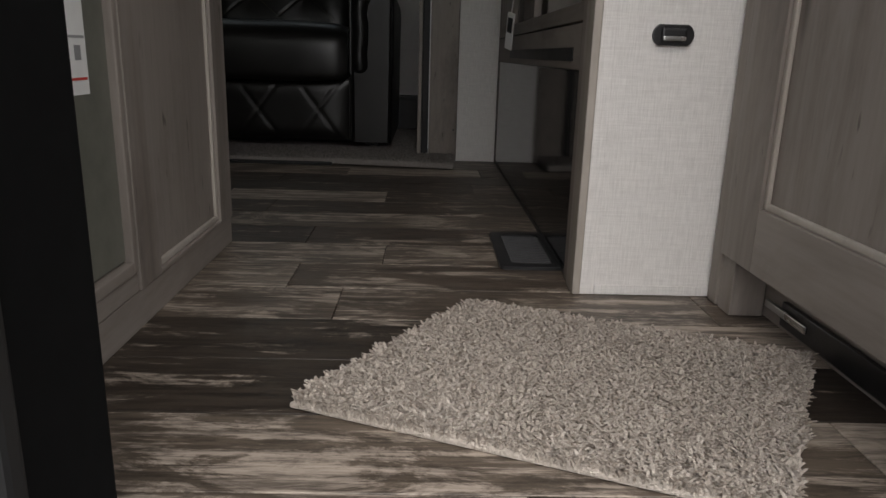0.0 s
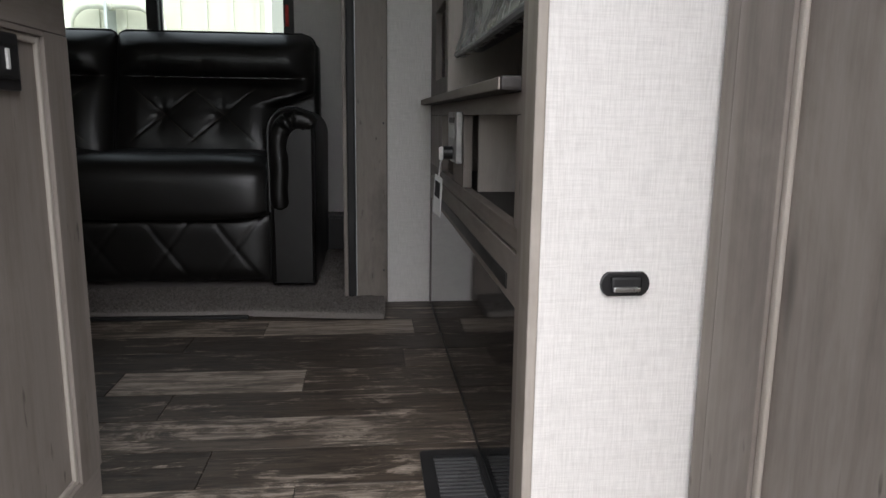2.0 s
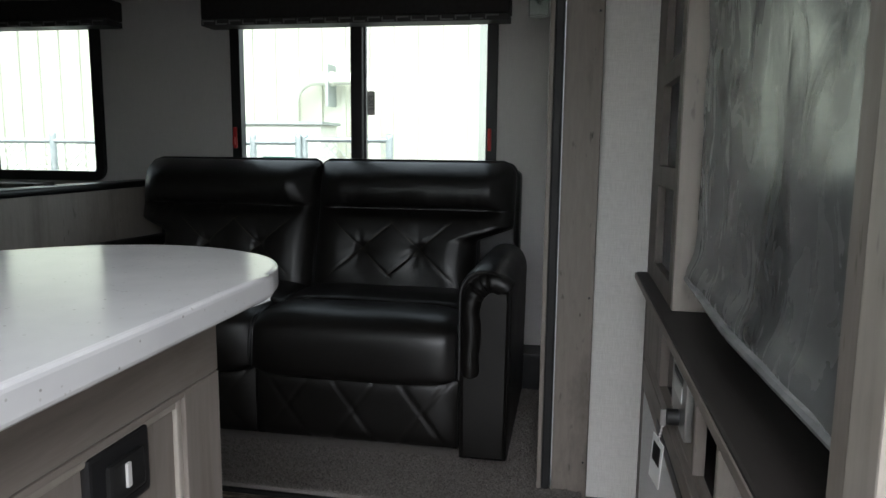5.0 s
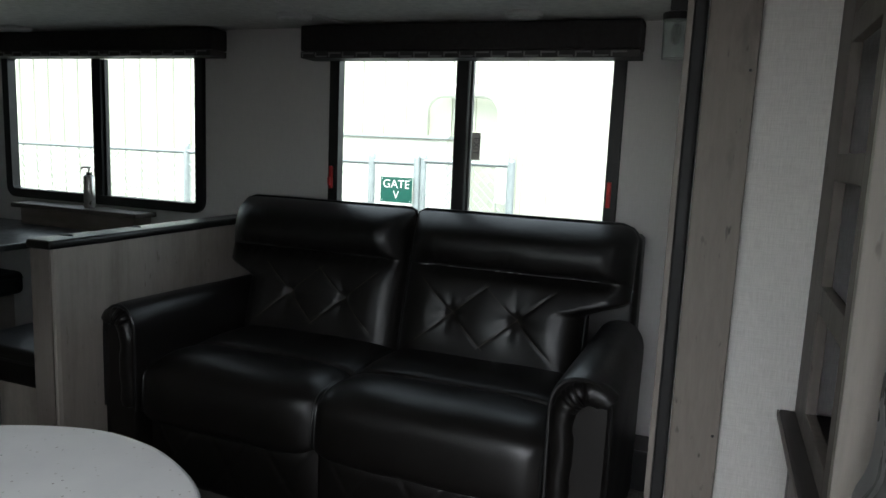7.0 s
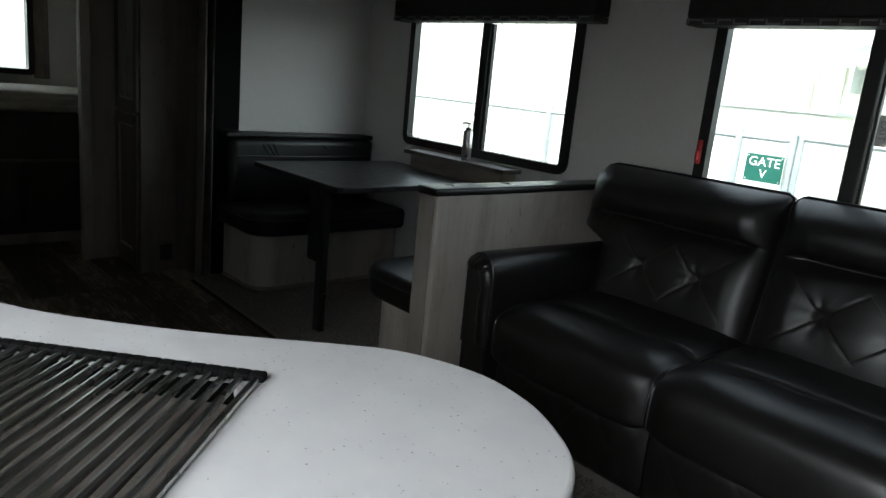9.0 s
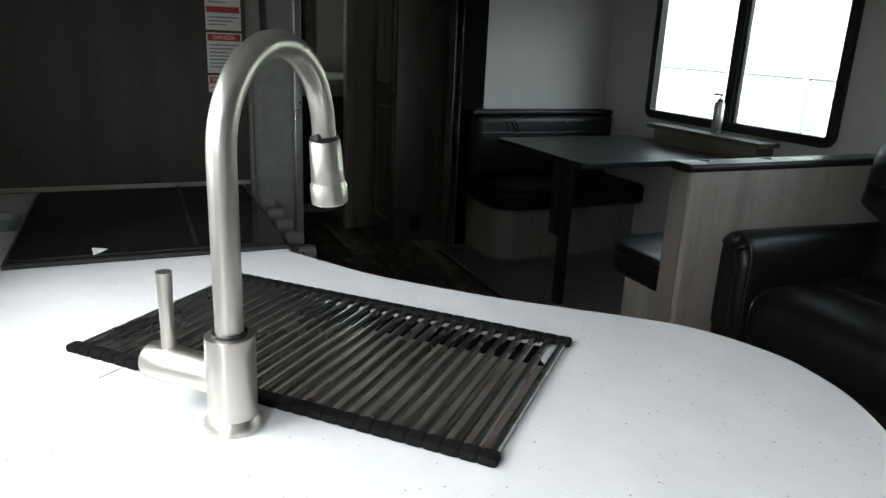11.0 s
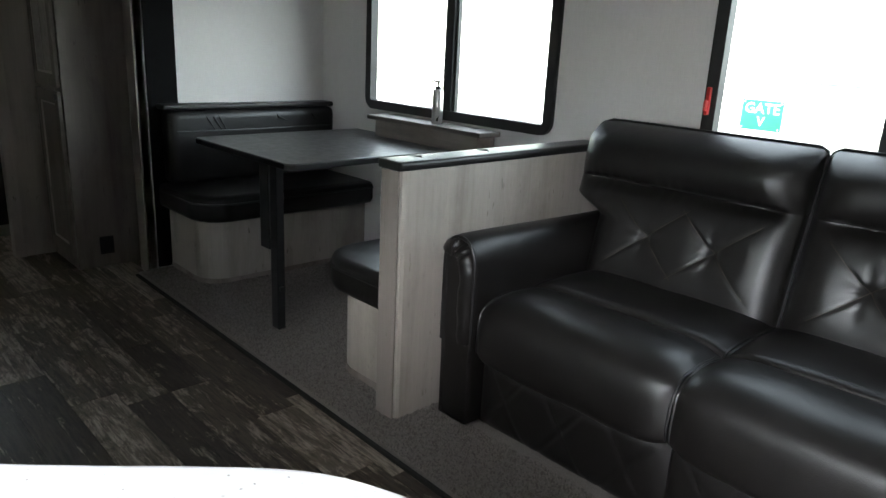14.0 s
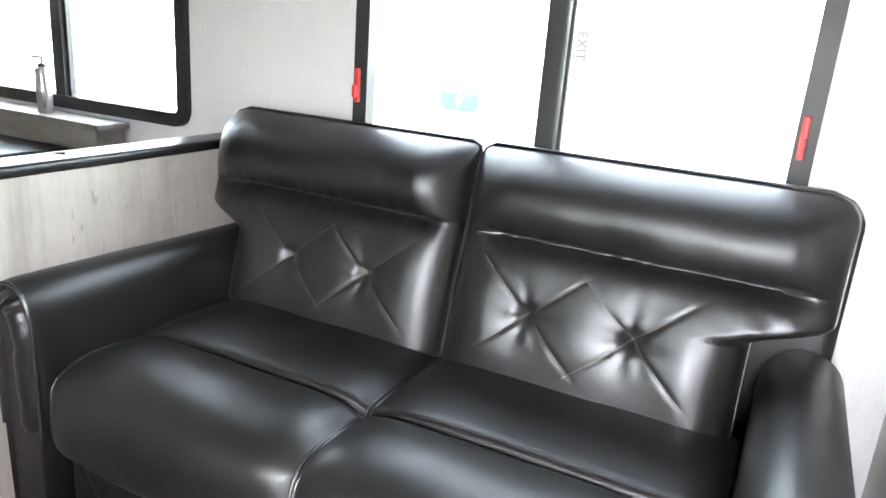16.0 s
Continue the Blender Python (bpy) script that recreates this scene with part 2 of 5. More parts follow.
SHELF = wood("charcoal_ledge_laminate", (0.020, 0.017, 0.016), (0.042, 0.037, 0.034), (26, 1.1, 26), 0.62, False)
PLANK = plank_wood()
LINEN = linen("white_linen_wallcovering", (0.84, 0.82, 0.79), (0.60, 0.58, 0.55))
WALL = linen("pale_grey_wallcovering", (0.74, 0.715, 0.70), (0.64, 0.62, 0.605))
CEIL = plain("ceiling_panel", (0.72, 0.72, 0.69), 0.8)
LEATHER = leather()
STITCH = plain("brown_thread", (0.09, 0.07, 0.052), 0.7)
PIPING = plain("black_leather_piping", (0.014, 0.014, 0.014), 0.35)
CARPET = pile("beige_grey_carpet", (0.135, 0.122, 0.112), (0.44, 0.405, 0.375), 260)
SHAG = pile("oatmeal_shag", (0.38, 0.32, 0.265), (0.76, 0.69, 0.61), 180)
STONE = stone()
NICKEL = nickel()
STEEL = plain("stainless_steel", (0.52, 0.52, 0.51), 0.28, 1.0)
BLACK = plain("black_plastic", (0.016, 0.016, 0.017), 0.4)
BLACKFRAME = plain("black_window_frame", (0.011, 0.0105, 0.011), 0.5)
RUBBER = plain("black_rubber", (0.012, 0.012, 0.012), 0.6)
BLACKGLASS = plain("black_glass", (0.008, 0.008, 0.009), 0.05, spread=0.02, lift=0.05)
MATTEBLACK = plain("matte_black", (0.006, 0.006, 0.006), 0.9)
MATTEBLACK.node_tree.nodes["Principled BSDF"].inputs["Specular IOR Level"].default_value = 0.1
VALANCE = plain("dark_brown_valance_cloth", (0.022, 0.018, 0.018), 0.7, size=300)
TILE = plain("white_glazed_tile", (0.72, 0.72, 0.70), 0.22, spread=0.05)
GROUT = plain("grey_grout", (0.30, 0.29, 0.28), 0.9)
WHITE = plain("white_plastic", (0.75, 0.74, 0.72), 0.4, spread=0.05)
PAPER = plain("white_paper", (0.80, 0.80, 0.78), 0.7, spread=0.04)
PRINT = plain("grey_print", (0.30, 0.30, 0.30), 0.7)
REDPRINT = plain("red_print", (0.55, 0.045, 0.035), 0.6)
ORANGEPRINT = plain("orange_print", (0.62, 0.16, 0.03), 0.6)
RED = plain("red_plastic", (0.60, 0.02, 0.02), 0.35)
TABLETOP = plain("dark_grey_table_laminate", (0.045, 0.045, 0.044), 0.33, size=200)
SIDING = plain("cream_metal_siding", (0.545, 0.56, 0.475), 0.5, size=3, spread=0.05)
PIPEWHITE = plain("cream_pipe_paint", (0.74, 0.755, 0.66), 0.45)
GALV = plain("galvanised_steel", (0.42, 0.46, 0.47), 0.45, 0.6)
SIGNGREEN = plain("green_sign_sheet", (0.006, 0.085, 0.062), 0.4)
ASPHALT = plain("asphalt", (0.055, 0.055, 0.055), 0.9, size=60, spread=0.3)
PALEREFLECTION = plain("insert_painted_reflection", (0.42, 0.41, 0.37), 0.22)
GLASS = window_glass()
CLEAR = clear_plastic("clear_glass_shade", (0.9, 0.95, 0.93), 0.05)
RACKSTEEL = plain("dull_rack_steel", (0.38, 0.38, 0.37), 0.27, 1.0)
FRIDGE = plain("grey_fridge_paint", (0.30, 0.30, 0.285), 0.4)
SCREEN = screen_film()
FILM = plain("wrinkled_film_streaks", (0.26, 0.27, 0.27), 0.25, spread=0.3, size=14)
BRASSGREY = plain("gunmetal", (0.06, 0.06, 0.062), 0.32, 0.8)
STRIPE = wood("striped_ticking", (0.25, 0.235, 0.20), (0.62, 0.59, 0.50), (3, 3, 60), 0.9, False)
FABRIC = plain("dark_bunk_fabric", (0.06, 0.054, 0.05), 0.8, size=80)
VENTGREY = plain("grey_register_slat", (0.11, 0.11, 0.113), 0.38, 0.4)
GREYGREEN = plain("grey_green_appliance_panel", (0.15, 0.15, 0.125), 0.35)


# ---- mesh helpers ----
def link(name, bm, mat, parent=None, smooth=False, label=""):
    me = bpy.data.meshes.new(name)
    bm.normal_update()
    bm.to_mesh(me)
    bm.free()
    if smooth:
        for p in me.polygons:
            p.use_smooth = True
        me.set_sharp_from_angle(angle=radians(42))
    me.materials.append(mat)
    ob = new(name, me)
    if parent:
        ob.parent = parent
    if label:
        ob["label"] = label
    return ob


def part(name, bm, mat, parent, label="", smooth=False):
    return link(name, bm, mat, parent, smooth, label)


def thing(name, label, category, group="", kind="", at=(0, 0, 0)):
    ob = new(name)
    ob.empty_display_size = 0.1
    ob.location = at
    return tagged(ob, label, category, group, kind)


def box(x0, x1, y0, y1, z0, z1, bevel=0.0, seg=2, bm=None):
    b = bmesh.new()
    bmesh.ops.create_cube(b, size=1.0)
    bmesh.ops.scale(b, vec=(abs(x1 - x0), abs(y1 - y0), abs(z1 - z0)), verts=b.verts)
    bmesh.ops.translate(b, vec=((x0 + x1) / 2, (y0 + y1) / 2, (z0 + z1) / 2), verts=b.verts)
    if bevel:
        bmesh.ops.bevel(b, geom=list(b.edges), offset=bevel, segments=seg, profile=0.6, affect="EDGES")
    return merge(bm, b)


def merge(bm, b):
    if bm is None:
        return b
    me = bpy.data.meshes.new("tmp")
    b.to_mesh(me)
    b.free()
    bm.from_mesh(me)
    bpy.data.meshes.remove(me)
    return bm


def turned(bm, m):
    bmesh.ops.transform(bm, matrix=m, verts=bm.verts)
    return bm


def prism(outline, z0, z1, bevel=0.0, seg=2):
    bm = bmesh.new()
    f = bm.faces.new([bm.verts.new((x, y, z0)) for x, y in outline])
    bmesh.ops.recalc_face_normals(bm, faces=[f])
    r = bmesh.ops.extrude_face_region(bm, geom=[f])
    bmesh.ops.translate(bm, vec=(0, 0, z1 - z0), verts=[v for v in r["geom"] if isinstance(v, bmesh.types.BMVert)])
    bmesh.ops.recalc_face_normals(bm, faces=bm.faces)
    if bevel:
        hz = [e for e in bm.edges if abs(e.verts[0].co.z - e.verts[1].co.z) < 1e-6]
        bmesh.ops.bevel(bm, geom=hz, offset=bevel, segments=seg, profile=0.6, affect="EDGES")
    return bm


def tube(points, r, n=10, closed=False, bm=None):
    """A round bar along points; r may be one number or one for each point."""
    bm = bm or bmesh.new()
    pts = [Vector(p) for p in points]
    rs = r if isinstance(r, (list, tuple)) else [r] * len(pts)
    rings, up = [], None
    for i, p in enumerate(pts):
        a = pts[i - 1] if i or closed else p
        b = pts[(i + 1) % len(pts)] if i < len(pts) - 1 or closed else p
        d = (b - a).normalized()
        if up is None:
            up = d.orthogonal().normalized()
        up = (up - d * up.dot(d)).normalized()
        side = d.cross(up)
        rings.append([bm.verts.new(p + rs[i] * (math.cos(k * math.tau / n) * up + math.sin(k * math.tau / n) * side)) for k in range(n)])
    for i in range(len(rings) - (0 if closed else 1)):
        A, B = rings[i], rings[(i + 1) % len(rings)]
        for k in range(n):
            bm.faces.new((A[k], A[(k + 1) % n], B[(k + 1) % n], B[k]))
    if not closed:
        bm.faces.new(rings[0][::-1])
        bm.faces.new(rings[-1])
    bmesh.ops.recalc_face_normals(bm, faces=bm.faces)
    return bm


def lathe(profile, n=24, at=(0, 0, 0)):
    bm = bmesh.new()
    rings = [[bm.verts.new((at[0] + r * math.cos(k * math.tau / n), at[1] + r * math.sin(k * math.tau / n), at[2] + z)) for k in range(n)] for r, z in profile]
    for A, B in zip(rings, rings[1:]):
        for k in range(n):
            bm.faces.new((A[k], A[(k + 1) % n], B[(k + 1) % n], B[k]))
    bm.faces.new(rings[0][::-1])
    bm.faces.new(rings[-1])
    bmesh.ops.recalc_face_normals(bm, faces=bm.faces)
    return bm


def sheet(nu, nv, fn, back):
    """A closed body: a front grid fn(u, v), u and v from 0 to 1, and a back, the front's rim moved by back(point)."""
    bm = bmesh.new()
    g = [[bm.verts.new(fn(i / nu, j / nv)) for i in range(nu + 1)] for j in range(nv + 1)]
    for j in range(nv):
        for i in range(nu):
            bm.faces.new((g[j][i], g[j][i + 1], g[j + 1][i + 1], g[j + 1][i]))
    rim = g[0] + [r[-1] for r in g[1:]] + g[-1][-2::-1] + [r[0] for r in g[-2:0:-1]]
    br = [bm.verts.new(back(v.co)) for v in rim]
    for k in range(len(rim)):
        q = (k + 1) % len(rim)
        bm.faces.new((rim[q], rim[k], br[k], br[q]))
    bm.faces.new(br)
    bmesh.ops.recalc_face_normals(bm, faces=bm.faces)
    return bm


def wall_with_hole(axis, pos, thick, a0, a1, z0, z1, holes):
    """A wall across x ('y' axis: it runs along x) with openings (a0, a1, z0, z1)."""
    bm = bmesh.new()
    cuts = sorted({a0, a1, *[h[0] for h in holes], *[h[1] for h in holes]})
    for p, q in zip(cuts, cuts[1:]):
        inside = [h for h in holes if h[0] <= p and h[1] >= q]
        spans, z = [], z0
        for h in sorted(inside, key=lambda h: h[2]):
            if h[2] > z:
                spans.append((z, h[2]))
            z = h[3]
        if z < z1:
            spans.append((z, z1))
        for s, e in spans:
            if axis == "y":
                box(p, q, pos, pos + thick, s, e, bm=bm)
            else:
                box(pos, pos + thick, p, q, s, e, bm=bm)
    bmesh.ops.remove_doubles(bm, verts=bm.verts, dist=1e-5)
    return bm


def structure(name, bm, mat, label, category):
    return tagged(link(name, bm, mat), label, category, kind="structure")


def ring_frame(x0, x1, z0, z1, w, y0, y1, r=0.05, n=5):
    """A rounded rectangular frame in the xz plane, w wide, from y0 to y1."""
    def loop(d, rr):
        out = []
        for cx, cz, a in ((x1 - d - rr, z1 - d - rr, 0), (x0 + d + rr, z1 - d - rr, 90), (x0 + d + rr, z0 + d + rr, 180), (x1 - d - rr, z0 + d + rr, 270)):
            for k in range(n + 1):
                t = radians(a + 90 * k / n)
                out.append((cx + rr * math.cos(t), cz + rr * math.sin(t)))
        return out
    bm = bmesh.new()
    rows = [[bm.verts.new((x, y, z)) for x, z in lp] for lp, y in ((loop(0, r), y1), (loop(0, r), y0), (loop(w, max(r - w, 0.012)), y0), (loop(w, max(r - w, 0.012)), y1))]
    m = len(rows[0])
    for i in range(4):
        A, B = rows[i], rows[(i + 1) % 4]
        for k in range(m):
            bm.faces.new((A[k], A[(k + 1) % m], B[(k + 1) % m], B[k]))
    bmesh.ops.recalc_face_normals(bm, faces=bm.faces)
    return bm


def words(name, text, size, m, mat, parent=None, depth=0.001):
    cu = bpy.data.curves.new(name, "FONT")
    cu.body, cu.size, cu.align_x, cu.align_y, cu.extrude = text, size, "CENTER", "CENTER", depth
    tmp = bpy.data.objects.new(name, cu)
    scene.collection.objects.link(tmp)
    me = bpy.data.meshes.new_from_object(tmp.evaluated_get(bpy.context.evaluated_depsgraph_get()))
    bpy.data.objects.remove(tmp)
    me.name = name
    me.materials.clear()
    me.materials.append(mat)
    me.transform(m)
    ob = new(name, me)
    if parent:
        ob.parent = parent
    return ob


# ---- plan ----
DOOR_Y = 0.43                         # entry wall
MAIN_Y = 2.70                        # far side wall of the body, pierced by the slide-out
BACK_Y = 3.69                        # window wall of the slide-out
SLIDE_L, SLIDE_R = -3.80, 0.03
SLIDE_Z, CEIL_Z = 1.700, 2.0
REAR_X, EAST_X = -5.90, 1.25
COUNTER_Z = 0.888

# ---- setting ----
structure("ground", box(-60, 60, -60, 80, -0.85, -0.75), ASPHALT, "dark grey asphalt yard around the trailer", "ground")
floor = tagged(thing("floor", "weathered grey-brown wood plank flooring", "floor"), kind="structure")
part("subfloor", box(REAR_X, EAST_X, DOOR_Y + 0.072, MAIN_Y + 0.1, -0.10, -0.004), RUBBER, floor)
W1 = (-1.408, -0.262, 0.90, 1.60)     # sofa window opening
W2 = (-3.342, -2.126, 0.905, 1.605)   # dinette window opening
KW = (-1.08, -0.40, 1.05, 1.60)      # kitchen window opening over the sink
RW = (1.755, 2.175, 1.05, 1.62)      # rear window opening
structure("wall_window", wall_with_hole("y", BACK_Y, 0.045, SLIDE_L - 0.06, SLIDE_R + 0.06, -0.08, SLIDE_Z + 0.05, [(a - 0.014, b + 0.016, c - 0.016, d + 0.008) for a, b, c, d in (W2, W1)]), WALL, "pale grey wallcovering wall with two dark-framed windows", "wall")
structure("wall_slide_left", box(SLIDE_L - 0.06, SLIDE_L, 2.62, BACK_Y - 0.002, -0.08, SLIDE_Z + 0.05), WALL, "pale grey wall above the dinette bench", "wall")
structure("wall_slide_right", box(SLIDE_R, SLIDE_R + 0.03, 2.735, BACK_Y - 0.002, -0.08, SLIDE_Z + 0.05), WALL, "pale grey end wall beside the sofa", "wall")
structure("ceiling_slide", box(SLIDE_L - 0.06, SLIDE_R + 0.06, 2.66, BACK_Y + 0.06, SLIDE_Z, SLIDE_Z + 0.04), CEIL, "pale slide-out ceiling panel", "ceiling")
structure("trim_ceiling_seam", box(-1.355, -1.335, 2.67, BACK_Y - 0.01, SLIDE_Z - 0.004, SLIDE_Z - 0.0005), WHITE, "thin ceiling seam strip", "trim")
structure("ceiling", box(REAR_X - 0.06, EAST_X, DOOR_Y - 0.02, MAIN_Y + 0.06, CEIL_Z, CEIL_Z + 0.05), CEIL, "pale panelled main ceiling", "ceiling")
structure("wall_side_front", box(SLIDE_R + 0.032, EAST_X, MAIN_Y, MAIN_Y + 0.06, -0.08, CEIL_Z), LINEN, "white linen-textured side wall", "wall")
structure("wall_side_rear", box(REAR_X, SLIDE_L - 0.062, MAIN_Y, MAIN_Y + 0.06, -0.08, CEIL_Z), WALL, "pale grey side wall", "wall")
structure("wall_side_header", box(SLIDE_L - 0.06, SLIDE_R + 0.03, 2.60, 2.658, SLIDE_Z - 0.02, CEIL_Z), DARKWOOD, "dark wooden header over the slide-out", "wall")
structure("wall_entry", wall_with_hole("y", DOOR_Y, 0.07, REAR_X, EAST_X, -0.10, CEIL_Z, [(-0.225, 0.52, -0.10, 1.86), KW]), WALL, "entry side wall with a doorway", "wall")
structure("wall_front", box(EAST_X, EAST_X + 0.06, DOOR_Y, MAIN_Y + 0.06, -0.10, CEIL_Z), WALL, "plain front wall", "wall")
structure("wall_rear", wall_with_hole("x", REAR_X - 0.06, 0.06, DOOR_Y, MAIN_Y + 0.06, -0.10, CEIL_Z, [RW]), WALL, "grey rear wall with a small window", "wall")
structure("wall_hall", wall_with_hole("x", -4.51, 0.05, DOOR_Y + 0.07, MAIN_Y, 0.0, CEIL_Z, [(1.60, 2.15, 0.0, 1.88)]), ASH, "pale wooden partition with an open doorway", "wall")
structure("slide_floor", box(SLIDE_L, SLIDE_R, 2.58, BACK_Y, -0.08, 0.004), RUBBER, "dark slide-out floor edge", "floor")


def door_jamb():
    d = tagged(thing("door_1", "black metal entry door frame, open to the yard", "door frame"), kind="structure")
    for x0, x1 in ((-0.252, -0.199), (0.495, 0.545)):
        j = part("jamb", box(x0, x1, DOOR_Y - 0.05, DOOR_Y + 0.078, -0.10, 1.88, 0.006), MATTEBLACK, d)
        xs = x1 - 0.016 if x0 < 0 else x0 - 0.008
        part("weather_strip", box(xs, xs + 0.024, DOOR_Y - 0.075, DOOR_Y - 0.052, -0.10, 1.88, 0.006), RUBBER, j)
    part("head", box(-0.252, 0.545, DOOR_Y - 0.05, DOOR_Y + 0.085, 1.83, 1.88, 0.006), BLACKFRAME, d)
    part("threshold", box(-0.199, 0.495, DOOR_Y, DOOR_Y + 0.09, -0.10, 0.004, 0.004), STEEL, d)
    return d


door_jamb()


def entry_steps():
    d = thing("entry_steps", "black folding metal entry steps outside the door", "steps")
    for k in range(3):
        z, y = -0.25 - 0.17 * k, 0.42 - 0.18 * k
        part("tread", box(-0.14, 0.42, y - 0.16, y, z - 0.02, z, 0.004), RUBBER, d)
    for x in (-0.16, 0.42):
        bm = tube([(x + 0.01, 0.42, -0.11), (x + 0.01, 0.36, -0.30), (x + 0.01, -0.12, -0.75)], 0.014, 8)
        part("side_rail", bm, BLACK, d, smooth=True)


entry_steps()


def window(name, hole, mull, label, handles):
    x0, x1, z0, z1 = hole
    w = tagged(thing(name, label, "window"), kind="structure")
    part("window_frame", ring_frame(x0 - 0.028, x1 + 0.032, z0 - 0.032, z1 + 0.02, 0.045, BACK_Y - 0.022, BACK_Y + 0.022, 0.06), BLACKFRAME, w)
    part("mullion", box(mull[0], mull[1], BACK_Y - 0.016, BACK_Y + 0.020, z0 + 0.01, z1 - 0.03, 0.005), BLACKFRAME, w)
    part("sash_rail", box(mull[1] + 0.004, mull[1] + 0.016, BACK_Y - 0.004, BACK_Y + 0.019, z0 + 0.01, z1 - 0.03, 0.003), BLACK, w)
    for a, b, y in ((x0 + 0.01, mull[0], 0.014), (mull[1], x1 - 0.01, 0.006)):
        p = part("pane", box(a, b, BACK_Y + y, BACK_Y + y + 0.004, z0 + 0.005, z1 - 0.03), GLASS, w)
        p.visible_shadow = False
    for x in handles:
        h = part("release_handle", box(x - 0.008, x + 0.008, BACK_Y - 0.036, BACK_Y - 0.022, 1.035, 1.13, 0.005), RED, w, "red emergency release handle")
        part("lever", box(x - 0.006, x + 0.006, BACK_Y - 0.05, BACK_Y - 0.037, 1.05, 1.085, 0.004), RED, h)
    return w


window("window_1", W1, (-0.877, -0.825), "wide dark-framed sliding window behind the sofa", (-1.418, -0.258))
window("window_2", W2, (-2.766, -2.708), "dark-framed sliding window above the dinette", ())


def exit_sticker():
    s = thing("exit_sticker", "small grey exit sticker on the sofa window", "sticker")
    part("backing", box(-0.806, -0.770, BACK_Y + 0.0015, BACK_Y + 0.0025, 1.185, 1.29), plain("sticker_grey", (0.62, 0.60, 0.58), 0.6), s)
    words("lettering", "EXIT", 0.034, pose(-0.788, BACK_Y + 0.001, 1.238, 90, 90, 0), PRINT, s, 0.0003)


exit_sticker()


def valance(x0, x1, z0, z1):
    v = thing("window_valance", "dark brown box valance with a patterned lower edge", "valance", "window valances")
    part("box", box(x0, x1, BACK_Y - 0.11, BACK_Y - 0.002, z0 + 0.028, z1, 0.008), VALANCE, v)
    part("trim_band", box(x0 + 0.003, x1 - 0.003, BACK_Y - 0.113, BACK_Y - 0.003, z0, z0 + 0.026, 0.003), plain("valance_band", (0.05, 0.046, 0.045), 0.6), v)
    k, x = 0, x0 + 0.01
    while x < x1 - 0.06:
        z = z0 + (0.0035 if k % 2 else 0.0165)
        part("trim_motif", box(x, x + 0.055, BACK_Y - 0.1155, BACK_Y - 0.1125, z, z + 0.006, 0.001), plain("motif_grey", (0.22, 0.21, 0.21), 0.6) if k == 0 else bpy.data.materials["motif_grey"], v)
        part("trim_motif", box(x, x + 0.006, BACK_Y - 0.1155, BACK_Y - 0.1125, z0 + 0.004, z0 + 0.022, 0.001), bpy.data.materials["motif_grey"], v)
        x += 0.062
        k += 1


valance(-1.525, -0.175, 1.562, 1.692)
valance(-3.425, -1.972, 1.575, 1.692)


def rear_window():
    w = tagged(thing("window_3", "small bright rear window with a dark blind at its side", "window"), kind="structure")
    fr = ring_frame(RW[0] - 0.03, RW[1] + 0.03, RW[2] - 0.03, RW[3] + 0.03, 0.04, -0.07, 0.02, 0.03)
    part("window_frame", turned(fr, Matrix.Translation((REAR_X, 0, 0)) @ Matrix.Rotation(radians(90), 4, "Z")), BLACKFRAME, w)
    p = part("pane", box(REAR_X - 0.04, REAR_X - 0.036, RW[0], RW[1], RW[2], RW[3]), GLASS, w)
    p.visible_shadow = False
    part("blind_side", box(REAR_X, REAR_X + 0.05, RW[1] + 0.03, RW[1] + 0.13, RW[2] - 0.05, RW[3] + 0.1, 0.01), PILASTER, w)


rear_window()


def kitchen_window():
    w = tagged(thing("window_4", "black-framed kitchen window over the sink", "window"), kind="structure")
    part("window_frame", ring_frame(KW[0] - 0.03, KW[1] + 0.03, KW[2] - 0.03, KW[3] + 0.03, 0.045, DOOR_Y - 0.01, DOOR_Y + 0.10, 0.05), BLACKFRAME, w)
    p = part("pane", box(KW[0], KW[1], DOOR_Y + 0.02, DOOR_Y + 0.024, KW[2], KW[3]), GLASS, w)
    p.visible_shadow = False


kitchen_window()


# ---- slide-out trim ----
def slide_trim():
    t = tagged(thing("trim_slide_right", "brown grained pilaster with a black seal at the slide-out corner", "trim"), kind="structure")
    part("pilaster", box(0.064, 0.168, 2.668, 2.698, 0.004, CEIL_Z, 0.004), PILASTER, t)
    part("seal", box(0.034, 0.060, 2.655, 2.732, 0.03, CEIL_Z, 0.006), RUBBER, t, "black rubber seal")
    part("inner_strip", box(0.020, 0.0335, 2.66, 2.732, 0.03, SLIDE_Z, 0.003), OAK, t)
    for z in (0.12, 0.62, 1.42):
        part("screw_cap", lathe([(0.0035, 0), (0.003, 0.002)], 8), BLACK, t).matrix_local = pose(0.155, 2.667, z, 90, 0, 0)
    u = tagged(thing("trim_slide_left", "black slide-out seal beside the dinette", "trim"), kind="structure")
    part("post", box(-3.90, -3.80, 2.61, 2.66, 0.004, CEIL_Z, 0.004), DARKWOOD, u)
    part("seal", box(-3.875, -3.802, 2.662, 2.73, 0.03, CEIL_Z, 0.006), RUBBER, u)
    part("return_strip", box(-3.799, -3.789, 2.662, 2.812, 0.03, SLIDE_Z, 0.003), MATTEBLACK, u)


slide_trim()


